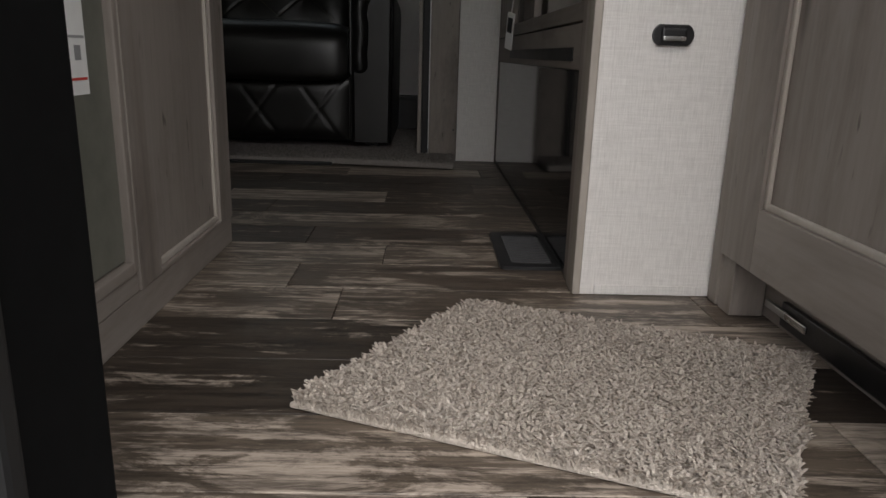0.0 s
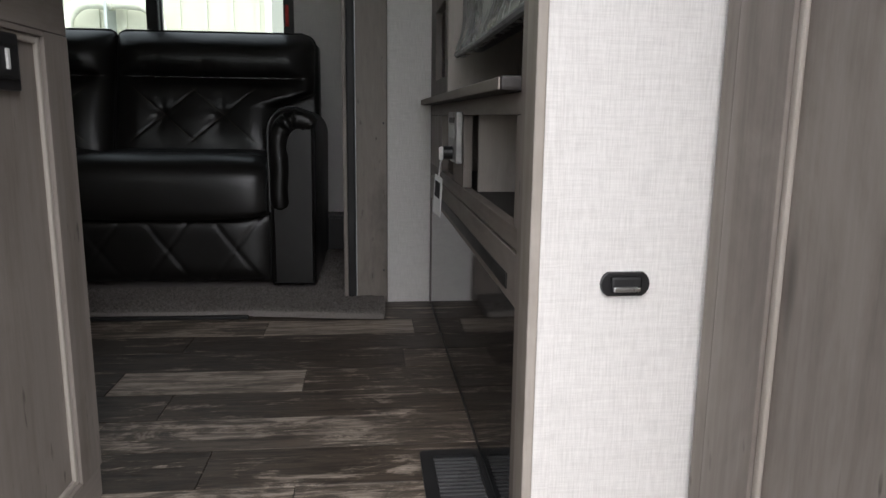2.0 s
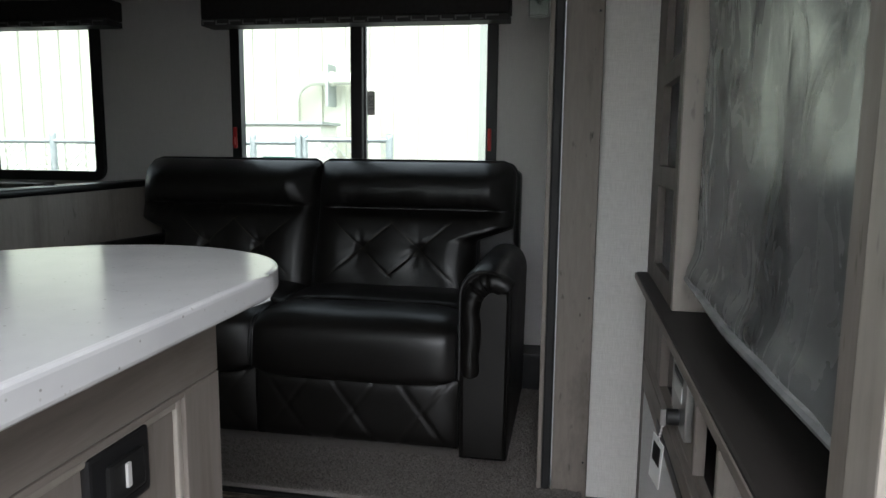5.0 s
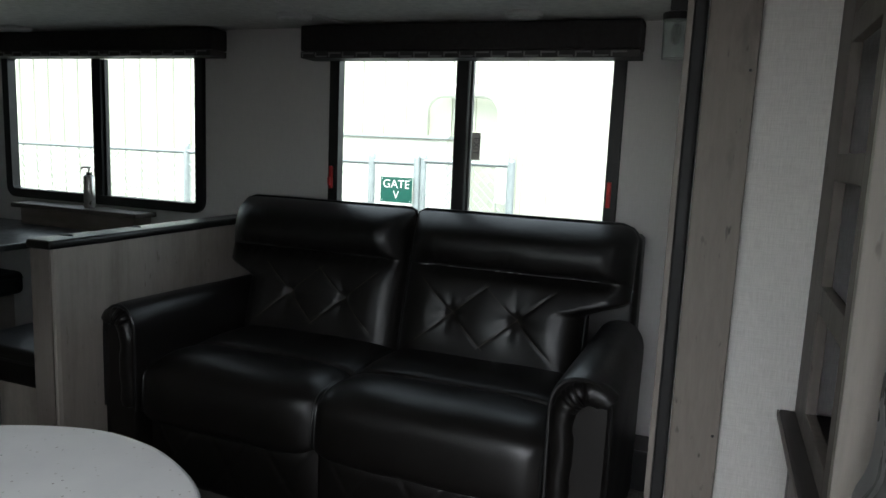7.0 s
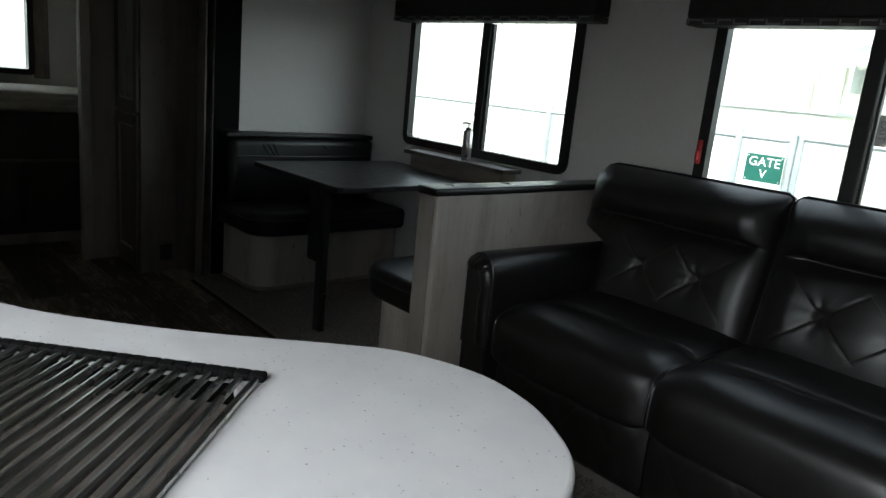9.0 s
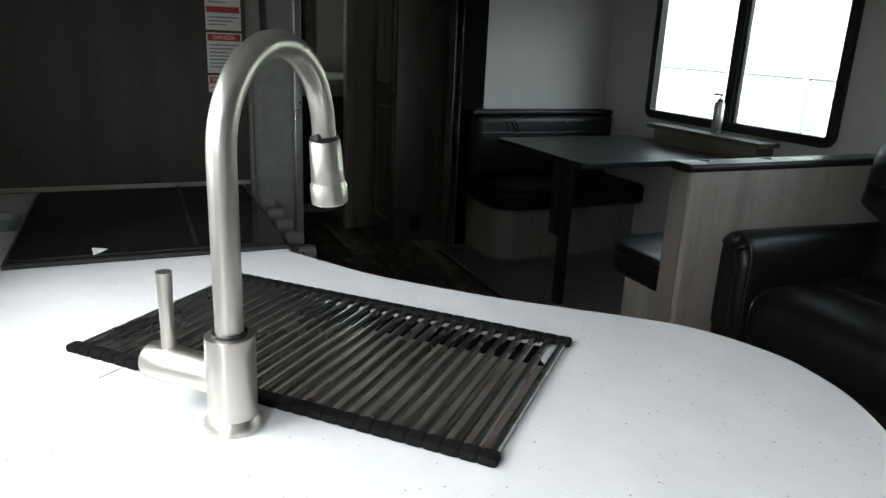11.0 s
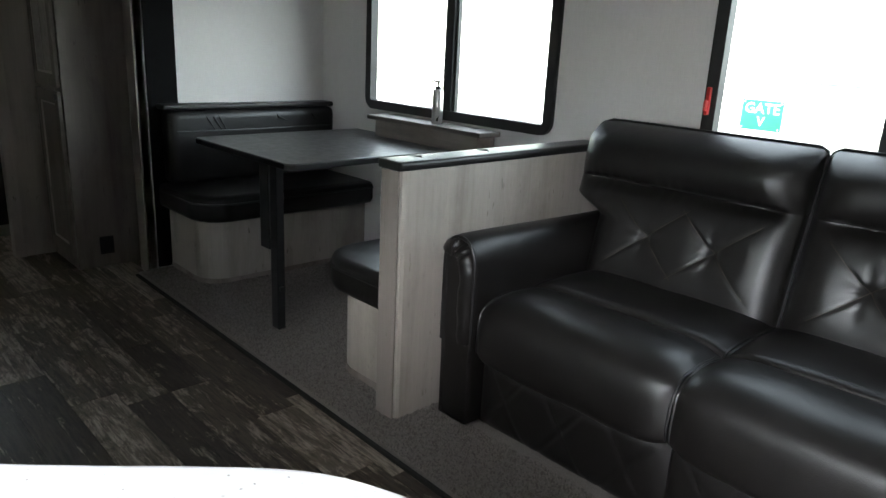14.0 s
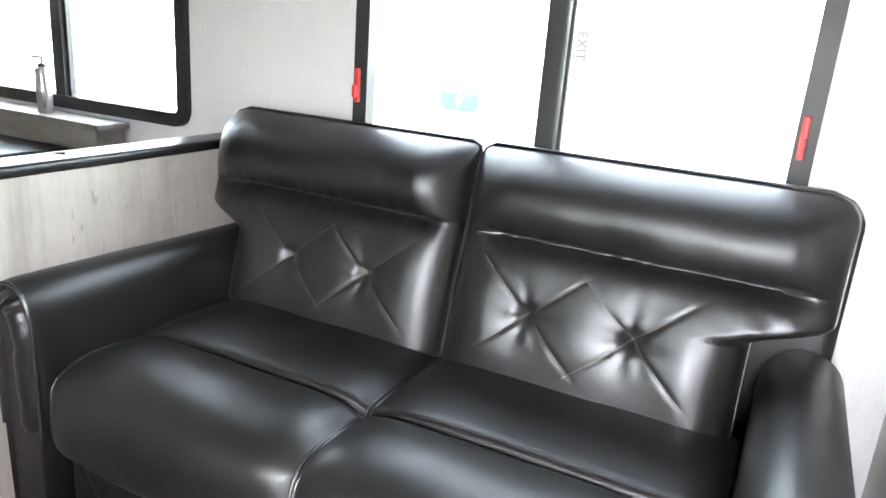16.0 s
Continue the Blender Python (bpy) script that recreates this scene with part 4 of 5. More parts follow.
def wall_control():
    p = thing("control_panel", "grey metal control plate with a black lock in the media cabinet", "control panel")
    part("plate", box(0.300, 0.3145, 1.850, 2.015, 0.540, 0.655, 0.003), STEEL, p)
    part("display", box(0.2985, 0.2998, 1.885, 1.985, 0.630, 0.642), BLACK, p)
    part("paper", box(0.2985, 0.2998, 1.890, 1.980, 0.596, 0.625), PAPER, p)
    part("knob", tube([(0.2995, 1.915, 0.562), (0.278, 1.915, 0.562)], 0.015, 18), BLACK, p, smooth=True)
    part("key", box(0.268, 0.2775, 1.912, 1.918, 0.545, 0.575, 0.001), STEEL, p)
    t = thing("hang_tag", "white paper tag hanging by a beaded cord from the control panel", "paper tag")
    cord = [(0.276, 1.915, 0.548), (0.273, 1.925, 0.538), (0.272, 1.935, 0.520), (0.271, 1.945, 0.504)]
    part("cord", tube(cord, 0.0014, 6), WHITE, t)
    for k in range(7):
        f = k / 6 * 2.999
        a, b = Vector(cord[int(f)]), Vector(cord[int(f) + 1])
        q = a.lerp(b, f - int(f))
        part("bead", lathe([(0.0006, -0.0028), (0.0028, 0.0), (0.0006, 0.0028)], 8, q), WHITE, t, smooth=True)
    m = Matrix.Translation((0.270, 1.955, 0.458)) @ Matrix.Rotation(radians(14), 4, "Z") @ Matrix.Rotation(radians(9), 4, "X")
    part("card", turned(box(-0.001, 0.001, -0.026, 0.026, -0.047, 0.047, 0.0004), m), PAPER, t)
    part("print_block", turned(box(-0.0022, -0.0012, -0.017, 0.017, -0.004, 0.034), m), BLACK, t)


wall_control()


def television():
    t = thing("television", "wall television still wrapped in wrinkled clear film", "television")
    x, y0, y1, z0, z1 = 0.345, 1.245, 2.06, 0.80, 1.42
    part("cabinet", box(x, x + 0.045, y0, y1, z0, z1, 0.008), BLACK, t)
    nu, nv = 60, 44

    def film(u, v):
        y, z = y0 - 0.004 + (y1 - y0 + 0.008) * u, z0 - 0.012 + (z1 - z0 + 0.02) * v
        p = Vector((y * 3.1 + z * 1.7, z * 5.0, 0.3))
        d = 0.014 * abs(noise.noise(p * 0.8)) + 0.0025 * noise.noise(p * 2.6)
        sag = 0.016 * math.exp(-((v - 0.02) / 0.05) ** 2)
        return (x - 0.006 - d - sag, y, z)
    part("film", sheet(nu, nv, film, lambda p: Vector((x - 0.001, p.y, p.z))), SCREEN, t, "glossy wrinkled protective film with pale reflections painted in", smooth=True)
    part("film_hem", tube([(x - 0.020, y0, z0 - 0.006), (x - 0.026, (y0 + y1) / 2, z0 - 0.014), (x - 0.020, y1, z0 - 0.006)], 0.008, 8), FILM, t, "pale folded film hem", smooth=True)


television()


# ---- sofa ----
def sofa():
    s = thing("loveseat", "black tufted leather two-seat sofa with padded headrests", "sofa")
    X0, X1, XM = -1.765, -0.082, -0.960
    AW, AL = 0.158, 0.130
    y_back = BACK_Y - 0.02
    part("base", box(X0 + 0.02, X1 - 0.02, 2.86, y_back, 0.045, 0.30, 0.01), LEATHER, s)
    part("back_body", box(X0 + 0.03, X1 - 0.03, 3.53, y_back, 0.30, 0.955, 0.03, 3), LEATHER, s, smooth=True)
    for x in (X0 + 0.08, X1 - 0.08):
        for y in (2.90, 3.60):
            part("foot", box(x - 0.025, x + 0.025, y - 0.025, y + 0.025, 0.024, 0.044, 0.004), BLACK, s)

    def smooth(a, b, t):
        t = max(0.0, min(1.0, (t - a) / (b - a)))
        return t * t * (3 - 2 * t)

    def back_cushion(lo, hi, outer):
        """outer: -1 or 1, the side on which the headrest runs out over the arm."""
        lean = 0.155

        z0, h = 0.455, 0.535

        def span(v):
            k = smooth(0.40, 0.53, v) + 0.03 * smooth(0.47, 1.0, v)
            inset = (AL if outer < 0 else AW) - 0.012
            a = lo + (inset * (1 - k) if outer < 0 else 0)
            b = hi - (inset * (1 - k) if outer > 0 else 0)

            def corner(r):
                q = max(0.0, h * v - (h - r))
                return r - math.sqrt(max(0.0, r * r - q * q))
            return a + corner(0.06 if outer < 0 else 0.028), b - corner(0.06 if outer > 0 else 0.028)

        def dome(d, r):
            q = 1 - max(0.0, min(1.0, d / r))
            return math.sqrt(max(0.0, 1 - q * q))
        cx = (lo + hi) / 2 - (0.080 if outer > 0 else -0.060)
        tuft = [(cx + d, 0.345) for d in (-0.12, 0.12)]
        seam = 0.64

        def fn(u, v):
            a, b = span(v)
            x = a + (b - a) * u
            z = z0 + h * v
            y = 3.40 + lean * v
            dl, dr = x - a, b - x
            edge = dome(dl, 0.075) * dome(dr, 0.075) * dome(h * v, 0.035) * dome(h * (1 - v), 0.075)
            d = 0.066 * edge
            inner = smooth(0.02, 0.12, dl) * smooth(0.02, 0.12, dr)
            if v > seam:
                d += 0.058 * max(0.0, math.sin(math.pi * (v - seam) / (1 - seam))) ** 0.7 * (0.45 + 0.55 * inner) * edge
            else:
                d += 0.026 * max(0.0, math.sin(math.pi * v / seam)) ** 0.8 * (0.35 + 0.65 * inner) * edge
            d -= 0.026 * math.exp(-((v - seam) / (0.018 if v > seam else 0.045)) ** 2) * inner
            # gathers above and below the seam, and where the roll turns over the arm
            d += 0.0015 * math.sin(x * 95 + 3 * math.sin(x * 23)) * math.exp(-((v - seam) / 0.10) ** 2) * inner
            do = dl if outer < 0 else dr
            d += 0.0014 * math.sin(70 * (x * outer + 0.6 * v)) * math.exp(-((v - 0.53) / 0.09) ** 2 - ((do - 0.12) / 0.07) ** 2)
            for tx, tv in tuft:
                dx, dz = x - tx, h * (v - tv)
                r = math.hypot(dx, dz)
                th = math.atan2(dz, dx)
                d -= 0.020 * math.exp(-(r / 0.022) ** 2) + 0.011 * math.exp(-(r / 0.085) ** 2)
                d -= 0.0028 * (0.5 + 0.5 * math.cos(7 * th + 0.9 + tx)) * math.exp(-((r - 0.040) / 0.034) ** 2)
                if v < seam - 0.03:
                    for sl in (0.85, -0.85):
                        nrm = abs(dz - sl * dx) / math.hypot(1, sl)
                        d -= 0.0028 * math.exp(-(nrm / 0.0055) ** 2) * math.exp(-(r / 0.17) ** 6)
            d += 0.003 * noise.noise(Vector((x * 9, v * 5, outer * 3.0)))
            return (x, y - d, z)
        c = part("back_cushion", sheet(150, 120, fn, lambda p: Vector((p.x, max(3.56, p.y + 0.03), p.z - 0.004 if p.z > 0.6 else p.z))), LEATHER, s, smooth=True)
        rim = [fn(0.0, v / 40) for v in range(41)] + [fn(u / 20, 1.0) for u in range(1, 21)] + [fn(1.0, v / 40) for v in range(39, -1, -1)]
        rim = [(x, y - 0.002, z + (0.002 if z > 0.9 else 0)) for x, y, z in rim]
        part("piping", tube(rim, 0.005, 6), PIPING, c, smooth=True)
        for tx, tv in tuft:
            def on(x, v):
                a, b = span(v)
                return Vector(fn((x - a) / (b - a), v))
            p = on(tx, tv)
            part("button", lathe([(0.001, -0.002), (0.0052, 0.0), (0.0038, 0.002), (0.001, 0.003)], 12), LEATHER, c, smooth=True).matrix_local = pose(p[0], p[1] + 0.001, p[2], 90, 0, 0)
            for sl in (0.85, -0.85):
                pts = []
                for k in range(21):
                    dx = -0.13 + 0.26 * k / 20
                    v = tv + sl * dx / h
                    if 0.10 < v < seam - 0.06:
                        pts.append(on(tx + dx, v) + Vector((0, -0.0006, 0)))
                part("stitching", tube(pts, 0.0008, 5), STITCH, c, "brown stitched seam", smooth=True)

    back_cushion(X0 - 0.004, XM - 0.004, -1)
    back_cushion(XM + 0.004, X1 - 0.046, 1)

    path = [(3.43, 0.465), (3.34, 0.480), (3.20, 0.488), (3.09, 0.484), (3.05, 0.476), (3.01, 0.482), (2.94, 0.487), (2.87, 0.480), (2.825, 0.462), (2.80, 0.43), (2.790, 0.375), (2.790, 0.31), (2.803, 0.292)]

    def at(v):
        f = v * (len(path) - 1)
        i = min(int(f), len(path) - 2)
        t = f - i
        p0, p1, p2, p3 = (Vector(path[max(0, min(len(path) - 1, i + d))]) for d in (-1, 0, 1, 2))
        q = 0.5 * (2 * p1 + (p2 - p0) * t + (2 * p0 - 5 * p1 + 4 * p2 - p3) * t * t + (3 * p1 - p0 - 3 * p2 + p3) * t ** 3)
        return q.x, q.y

    def seat(lo, hi):
        def fn(u, v):
            y, z = at(v)
            y2, z2 = at(min(1, v + 0.02))
            y1, z1 = at(max(0, v - 0.02))
            n = Vector((0, z2 - z1, -(y2 - y1))).normalized()
            if n.z < -0.2:
                n = -n
            un = 2 * u - 1
            d = 0.018 * (1 - abs(un) ** 6) - 0.012 * (abs(un) ** 14)
            if y > 2.90:
                d -= 0.016 * math.exp(-((y - 3.05) / 0.010) ** 2)
            d += 0.0026 * noise.noise(Vector((u * 5 + lo * 7, v * 6, 0)))
            d += 0.0022 * math.sin(u * 60 + 4 * math.sin(v * 9)) * math.exp(-((abs(un) - 0.98) / 0.05) ** 2)
            out = Vector((0, -1, 0)) if z < 0.45 and y < 2.83 else Vector((0, 0, 1))
            n = Vector((0, n.y, n.z)) if n.dot(out) > 0 else -n
            return (lo + (hi - lo) * u, y + n.y * d, z + n.z * d)
        c = part("seat_cushion", sheet(70, 72, fn, lambda p: Vector((p.x, max(p.y, 2.86), 0.295))), LEATHER, s, smooth=True)
        for u, side in ((0.0, 1), (1.0, -1)):
            pts = [fn(u, v / 24) for v in range(25)]
            part("piping", tube([(x + side * 0.002, y - 0.001, z + 0.002) for x, y, z in pts], 0.0042, 6), PIPING, c, smooth=True)

    ix0, ix1 = X0 + AL + 0.012, X1 - AW - 0.012
    seat(ix0, XM - 0.003)
    seat(XM + 0.003, ix1)

    def footrest(lo, hi):
        def fn(u, v):
            x, z = lo + (hi - lo) * u, 0.052 + 0.232 * v
            un = 2 * u - 1
            d = 0.024 * (1 - abs(un) ** 8) * (1 - abs(2 * v - 1) ** 6)
            for k in range(3):
                cx = lo + (hi - lo) * (k + 0.5) / 3
                for sl in (1.35, -1.35):
                    nrm = abs((z - 0.168) - sl * (x - cx)) / math.hypot(1, sl)
                    d -= 0.0038 * math.exp(-(nrm / 0.006) ** 2)
            d += 0.003 * noise.noise(Vector((x * 7, z * 7, 2)))
            return (x, 2.842 - d, z)
        part("footrest_panel", sheet(80, 40, fn, lambda p: Vector((p.x, 2.858, p.z))), LEATHER, s, smooth=True)

    footrest(ix0, XM - 0.003)
    footrest(XM + 0.003, ix1)

    def arm(lo, hi, inner):
        # cross-section swept from front to back
        def section(y, k):
            w = (hi - lo) / 2
            cx, top = (lo + hi) / 2, 0.672 - 0.015 * smooth(2.79, 3.55, y)
            pts = []
            for j in range(25):
                t = math.pi * j / 24
                cs, sn = math.cos(t), math.sin(t)
                px = cx + (w + 0.006) * k * math.copysign(abs(cs) ** 0.88, cs)
                pz = top - 0.10 + 0.10 * k * sn ** 0.92
                pts.append((px, y, pz))
            return [(cx + w * k, y, 0.05)] + pts + [(cx - w * k, y, 0.05)]
        bm = bmesh.new()
        rows = [section(y, k) for y, k in ((2.790, 0.80), (2.781, 0.90), (2.785, 0.965), (2.805, 1.0), (2.90, 1.0), (3.1, 1.0), (3.3, 1.0), (3.52, 1.0))]
        vr = [[bm.verts.new(p) for p in r] for r in rows]
        for A, B in zip(vr, vr[1:]):
            for i in range(len(A) - 1):
                bm.faces.new((A[i], A[i + 1], B[i + 1], B[i]))
            bm.faces.new((A[-1], A[0], B[0], B[-1]))
        bm.faces.new(vr[0])
        bm.faces.new(vr[-1][::-1])
        bmesh.ops.recalc_face_normals(bm, faces=bm.faces)
        a = part("arm", bm, LEATHER, s, smooth=True)
        w = hi - lo

        # padded roll up the inner edge and over the top of the front, gathered at the bend
        cx, xi = (lo + hi) / 2, (lo + hi) / 2 + inner * (w / 2 - 0.034)
        xo = cx - inner * (w / 2 - 0.016)
        path, wide = [(xi, 2.806, 0.315), (xi, 2.800, 0.330)], [0.012, 0.030]
        for k in range(10):
            path.append((xi + inner * 0.003 * math.sin(k * 0.9), 2.798, 0.345 + 0.022 * k))
            wide.append(0.033 + 0.0022 * math.sin(k * 2.1) * k / 9)
        for k in range(1, 25):
            t = k / 24
            path.append((xi + (xo - xi) * t ** 1.25, 2.798 + 0.004 * t, 0.543 + 0.094 * math.sin(math.pi * (0.05 + 0.62 * t)) ** 0.8 - 0.012 * t))
            wide.append(0.034 + 0.0035 * math.sin(k * 2.4) * (1 - abs(2 * t - 0.8)))
        path.append((xo - inner * 0.006, 2.808, path[-1][2] - 0.018))
        wide.append(0.014)
        part("front_roll", tube(path, wide, 20), LEATHER, a, "gathered leather roll", smooth=True)
        pl = [section(2.780, 0.93)[i] for i in range(1, 26)]
        pl = [(pl[0][0], 2.780, 0.31)] + pl + [(pl[-1][0], 2.780, 0.31)]
        part("piping", tube([(x, y + 0.003, z) for x, y, z in pl], 0.005, 6), PIPING, a, smooth=True)

    arm(X0, X0 + AL, 1)
    arm(X1 - AW, X1, -1)


sofa()


def rear_step():
    tagged(link("heat_duct_box", box(-0.105, SLIDE_R - 0.002, 3.555, BACK_Y - 0.003, 0.0245, 0.175, 0.006), BLACK), "low black duct box on the carpet beside the sofa", "duct box")
    tagged(link("duct_lid", box(-0.11, SLIDE_R - 0.001, 3.54, BACK_Y - 0.003, 0.1755, 0.188, 0.003), BLACK), "thin black lid on the duct box", "lid")


rear_step()


# ---- dinette ----
def rounded_bench(outline_r, x0, x1, y0, y1, side):
    """Plan of a bench with its front corner rounded; side 1: the aisle corner lies at x1."""
    pts, r = [], outline_r
    if side > 0:
        pts = [(x0, y0)] + [(x1 - r + r * math.sin(radians(a)), y0 + r - r * math.cos(radians(a))) for a in range(0, 91, 10)] + [(x1, y1), (x0, y1)]
    else:
        pts = [(x1, y1), (x0, y1)] + [(x0 + r - r * math.cos(radians(a)), y0 + r - r * math.sin(radians(a))) for a in range(0, 91, 10)] + [(x1, y0)]
    return pts


def dinette_bench(x0, x1, side, label):
    b = thing("dinette_bench", label, "bench", "dinette benches")
    base = rounded_bench(0.13, x0, x1 - 0.07 if side > 0 else x1, 2.735, BACK_Y - 0.003, side) if side > 0 else rounded_bench(0.13, x0 + 0.07, x1, 2.735, BACK_Y - 0.003, side)
    part("base", prism(base, 0.0245, 0.345), ASH, b)
    foot = [(x + (0.003 if side > 0 else -0.003), y - 0.003) for x, y in base]
    part("foot_trim", prism(foot, 0.0245, 0.05), OAK, b)
    cush = rounded_bench(0.17, x0, x1, 2.69, BACK_Y - 0.003, side)
    bm = prism(cush, 0.348, 0.478, 0.038, 4)
    c = part("seat_cushion", bm, LEATHER, b, smooth=True)
    ed = [(x, y, 0.440) for x, y in cush]
    part("piping", tube(ed, 0.005, 6, closed=True), PIPING, c, smooth=True)
    if side > 0:
        k = part("back_cushion", box(x0 + 0.002, x0 + 0.125, 2.715, BACK_Y - 0.006, 0.48, 0.848, 0.045, 4), LEATHER, b, smooth=True)
        part("back_cap", box(x0 + 0.001, x0 + 0.105, 2.70, BACK_Y - 0.004, 0.848, 0.874, 0.010, 3), LEATHER, b, "black leather cap roll")
        part("seam", tube([(x0 + 0.127, 2.75, 0.745), (x0 + 0.129, 3.2, 0.742), (x0 + 0.127, 3.64, 0.745)], 0.004, 6), PIPING, k, smooth=True)
        for i, (y, l) in enumerate(((2.90, 0.09), (2.935, 0.12), (2.965, 0.10), (3.30, 0.05), (3.52, 0.05))):
            part("crease", tube([(x0 + 0.118, y, 0.83), (x0 + 0.128, y + 0.015, 0.80), (x0 + 0.124, y + 0.055 + 0.02 * (i % 2), 0.83 - l)], [0.001, 0.006, 0.001], 8), LEATHER, k, smooth=True)
    else:
        part("back_cushion", box(x1 - 0.10, x1 - 0.002, 2.72, BACK_Y - 0.006, 0.48, 0.80, 0.035, 3), LEATHER, b, smooth=True)


dinette_bench(SLIDE_L + 0.001, -3.31, 1, "black padded dinette bench with back on a pale wood base")
dinette_bench(-2.375, -1.927, -1, "black padded dinette bench against the sofa partition")


def partition():
    p = tagged(thing("partition_wall", "half-height pale ash partition with a black padded cap", "partition"), kind="structure")
    out = [(-1.832, BACK_Y - 0.001), (-1.832, 2.670), (-1.836, 2.657), (-1.848, 2.650), (-1.905, 2.650), (-1.921, 2.657), (-1.925, 2.670), (-1.925, BACK_Y - 0.001)]
    part("panel", prism(out, 0.0245, 0.855), ASH, p)
    part("end_trim", box(-1.922, -1.838, 2.643, 2.6495, 0.0245, 0.855, 0.002), OAK, p, "grey oak end trim")
    part("cap", box(-1.933, -1.824, 2.635, BACK_Y - 0.002, 0.856, 0.885, 0.011, 3), LEATHER, p, "black padded cap", smooth=True)
    for y in (2.75, 3.05):
        part("cap_crease", tube([(-1.915, y, 0.885), (-1.88, y + 0.02, 0.8865), (-1.845, y - 0.01, 0.885)], [0.001, 0.004, 0.001], 6), LEATHER, p, smooth=True)


partition()


def dinette_table():
    t = thing("dinette_table", "dark grey laminate dinette table on a black folding leg", "table")
    z, x0, x1, y0, y1 = 0.755, -3.42, -2.585, 2.718, 3.655
    r = 0.03
    out = [(x0, y1), (x0, y0 + r), (x0 + 0.01, y0 + 0.008), (x0 + r, y0), (x1 - r, y0), (x1 - 0.01, y0 + 0.008), (x1, y0 + r), (x1, y1)]
    part("tabletop", prism(out, z - 0.028, z, 0.004), TABLETOP, t)
    part("edge_band", prism([(x0 - 0.001, y1), (x0 - 0.001, y0 + r), (x0 + 0.009, y0 + 0.006), (x0 + r, y0 - 0.001), (x1 - r, y0 - 0.001), (x1 - 0.009, y0 + 0.006), (x1 + 0.001, y0 + r), (x1 + 0.001, y1)], z - 0.024, z - 0.006), BLACK, t)
    part("wall_bracket", box(x0 + 0.1, x1 - 0.1, 3.62, 3.66, z - 0.06, z - 0.029), STEEL, t)
    part("leg", box(-2.765, -2.71, 2.735, 2.77, 0.0245, z - 0.029, 0.005), BLACK, t)
    part("folded_leg", box(-2.865, -2.79, 2.745, 2.785, 0.36, z - 0.029, 0.005), BLACK, t)
    part("leg_clip", box(-2.712, -2.690, 2.742, 2.76, 0.20, 0.22, 0.003), BLACK, t)


dinette_table()


def window_ledge():
    l = thing("window_ledge", "grey oak ledge box below the dinette window", "shelf")
    part("box", box(-3.13, -2.40, 3.555, BACK_Y - 0.024, 0.757, 0.838, 0.003), OAK_X, l)
    part("top", box(-3.17, -2.365, 3.53, BACK_Y - 0.0235, 0.839, 0.862, 0.006, 3), DARKWOOD, l)


window_ledge()


def pump_bottle():
    b = thing("soap_pump", "slim brushed steel pump bottle on the window ledge", "bottle")
    c = (-2.70, 3.585, 0.863)
    part("bottle", lathe([(0.024, 0), (0.026, 0.004), (0.026, 0.148), (0.022, 0.156), (0.014, 0.160)], 20, c), STEEL, b, smooth=True)
    part("collar", lathe([(0.014, 0.158), (0.014, 0.172)], 16, c), BLACK, b)
    part("stem", lathe([(0.005, 0.17), (0.005, 0.192)], 10, c), STEEL, b)
    part("spout", tube([(c[0] + 0.012, c[1], c[2] + 0.194), (c[0] - 0.03, c[1] - 0.01, c[2] + 0.195), (c[0] - 0.036, c[1] - 0.012, c[2] + 0.186)], 0.0055, 8), STEEL, b, smooth=True)


pump_bottle()


def ceiling_light(x, y):
    l = thing("ceiling_light", "round white ceiling downlight, switched off", "ceiling light", "slide-out ceiling lights")
    part("bezel", lathe([(0.062, -0.014), (0.066, -0.008), (0.066, -0.0005)], 28, (x, y, SLIDE_Z)), WHITE, l, smooth=True)
    part("lens", lathe([(0.046, -0.018), (0.05, -0.0145)], 24, (x, y, SLIDE_Z)), CEIL, l)


for cx, cy in ((-1.45, 3.42), (-0.565, 3.48), (-3.03, 3.50)):
    ceiling_light(cx, cy)


def sconce():
    l = thing("wall_sconce", "black wall sconce with a clear glass cylinder shade", "wall lamp")
    x, y = -0.045, 3.30
    part("bracket", box(x - 0.02, SLIDE_R - 0.001, y - 0.035, y + 0.035, 1.655, 1.71, 0.004), BLACK, l)
    part("cap", lathe([(0.042, 0.0), (0.042, 0.02), (0.02, 0.028)], 24, (x, y, 1.632)), BLACK, l)
    bm = lathe([(0.037, 0.0), (0.039, 0.11), (0.036, 0.11), (0.034, 0.003)], 28, (x, y, 1.52))
    part("shade", bm, CLEAR, l, "clear glass cylinder", smooth=True)
    part("bulb", lathe([(0.004, 0.0), (0.015, 0.015), (0.016, 0.035), (0.010, 0.06)], 14, (x, y, 1.562)), BLACK, l, smooth=True)


sconce()


# ---- kitchen end ----
def backsplash():
    w = tagged(thing("wall_backsplash", "white glazed horizontal tile backsplash", "backsplash"), kind="structure")
    part("grout", box(-1.784, -1.235, 0.5005, 0.512, COUNTER_Z + 0.001, 1.40), GROUT, w)
    part("grout", box(-1.234, -0.30, 0.5005, 0.512, COUNTER_Z + 0.001, 0.985), GROUT, w)
    z, k = COUNTER_Z + 0.003, 0
    while z < 1.38:
        x = -1.783 + (0.15 if k % 2 else 0.0)
        if k % 2:
            part("tile", box(-1.783, x - 0.003, 0.5125, 0.520, z, z + 0.087, 0.002), TILE, w)
        end = -0.30 if z < 0.9 else -1.235
        while x < end - 0.02:
            part("tile", box(x, min(x + 0.297, end), 0.5125, 0.520, z, z + 0.087, 0.002), TILE, w)
            x += 0.30
        z += 0.09
        k += 1


backsplash()


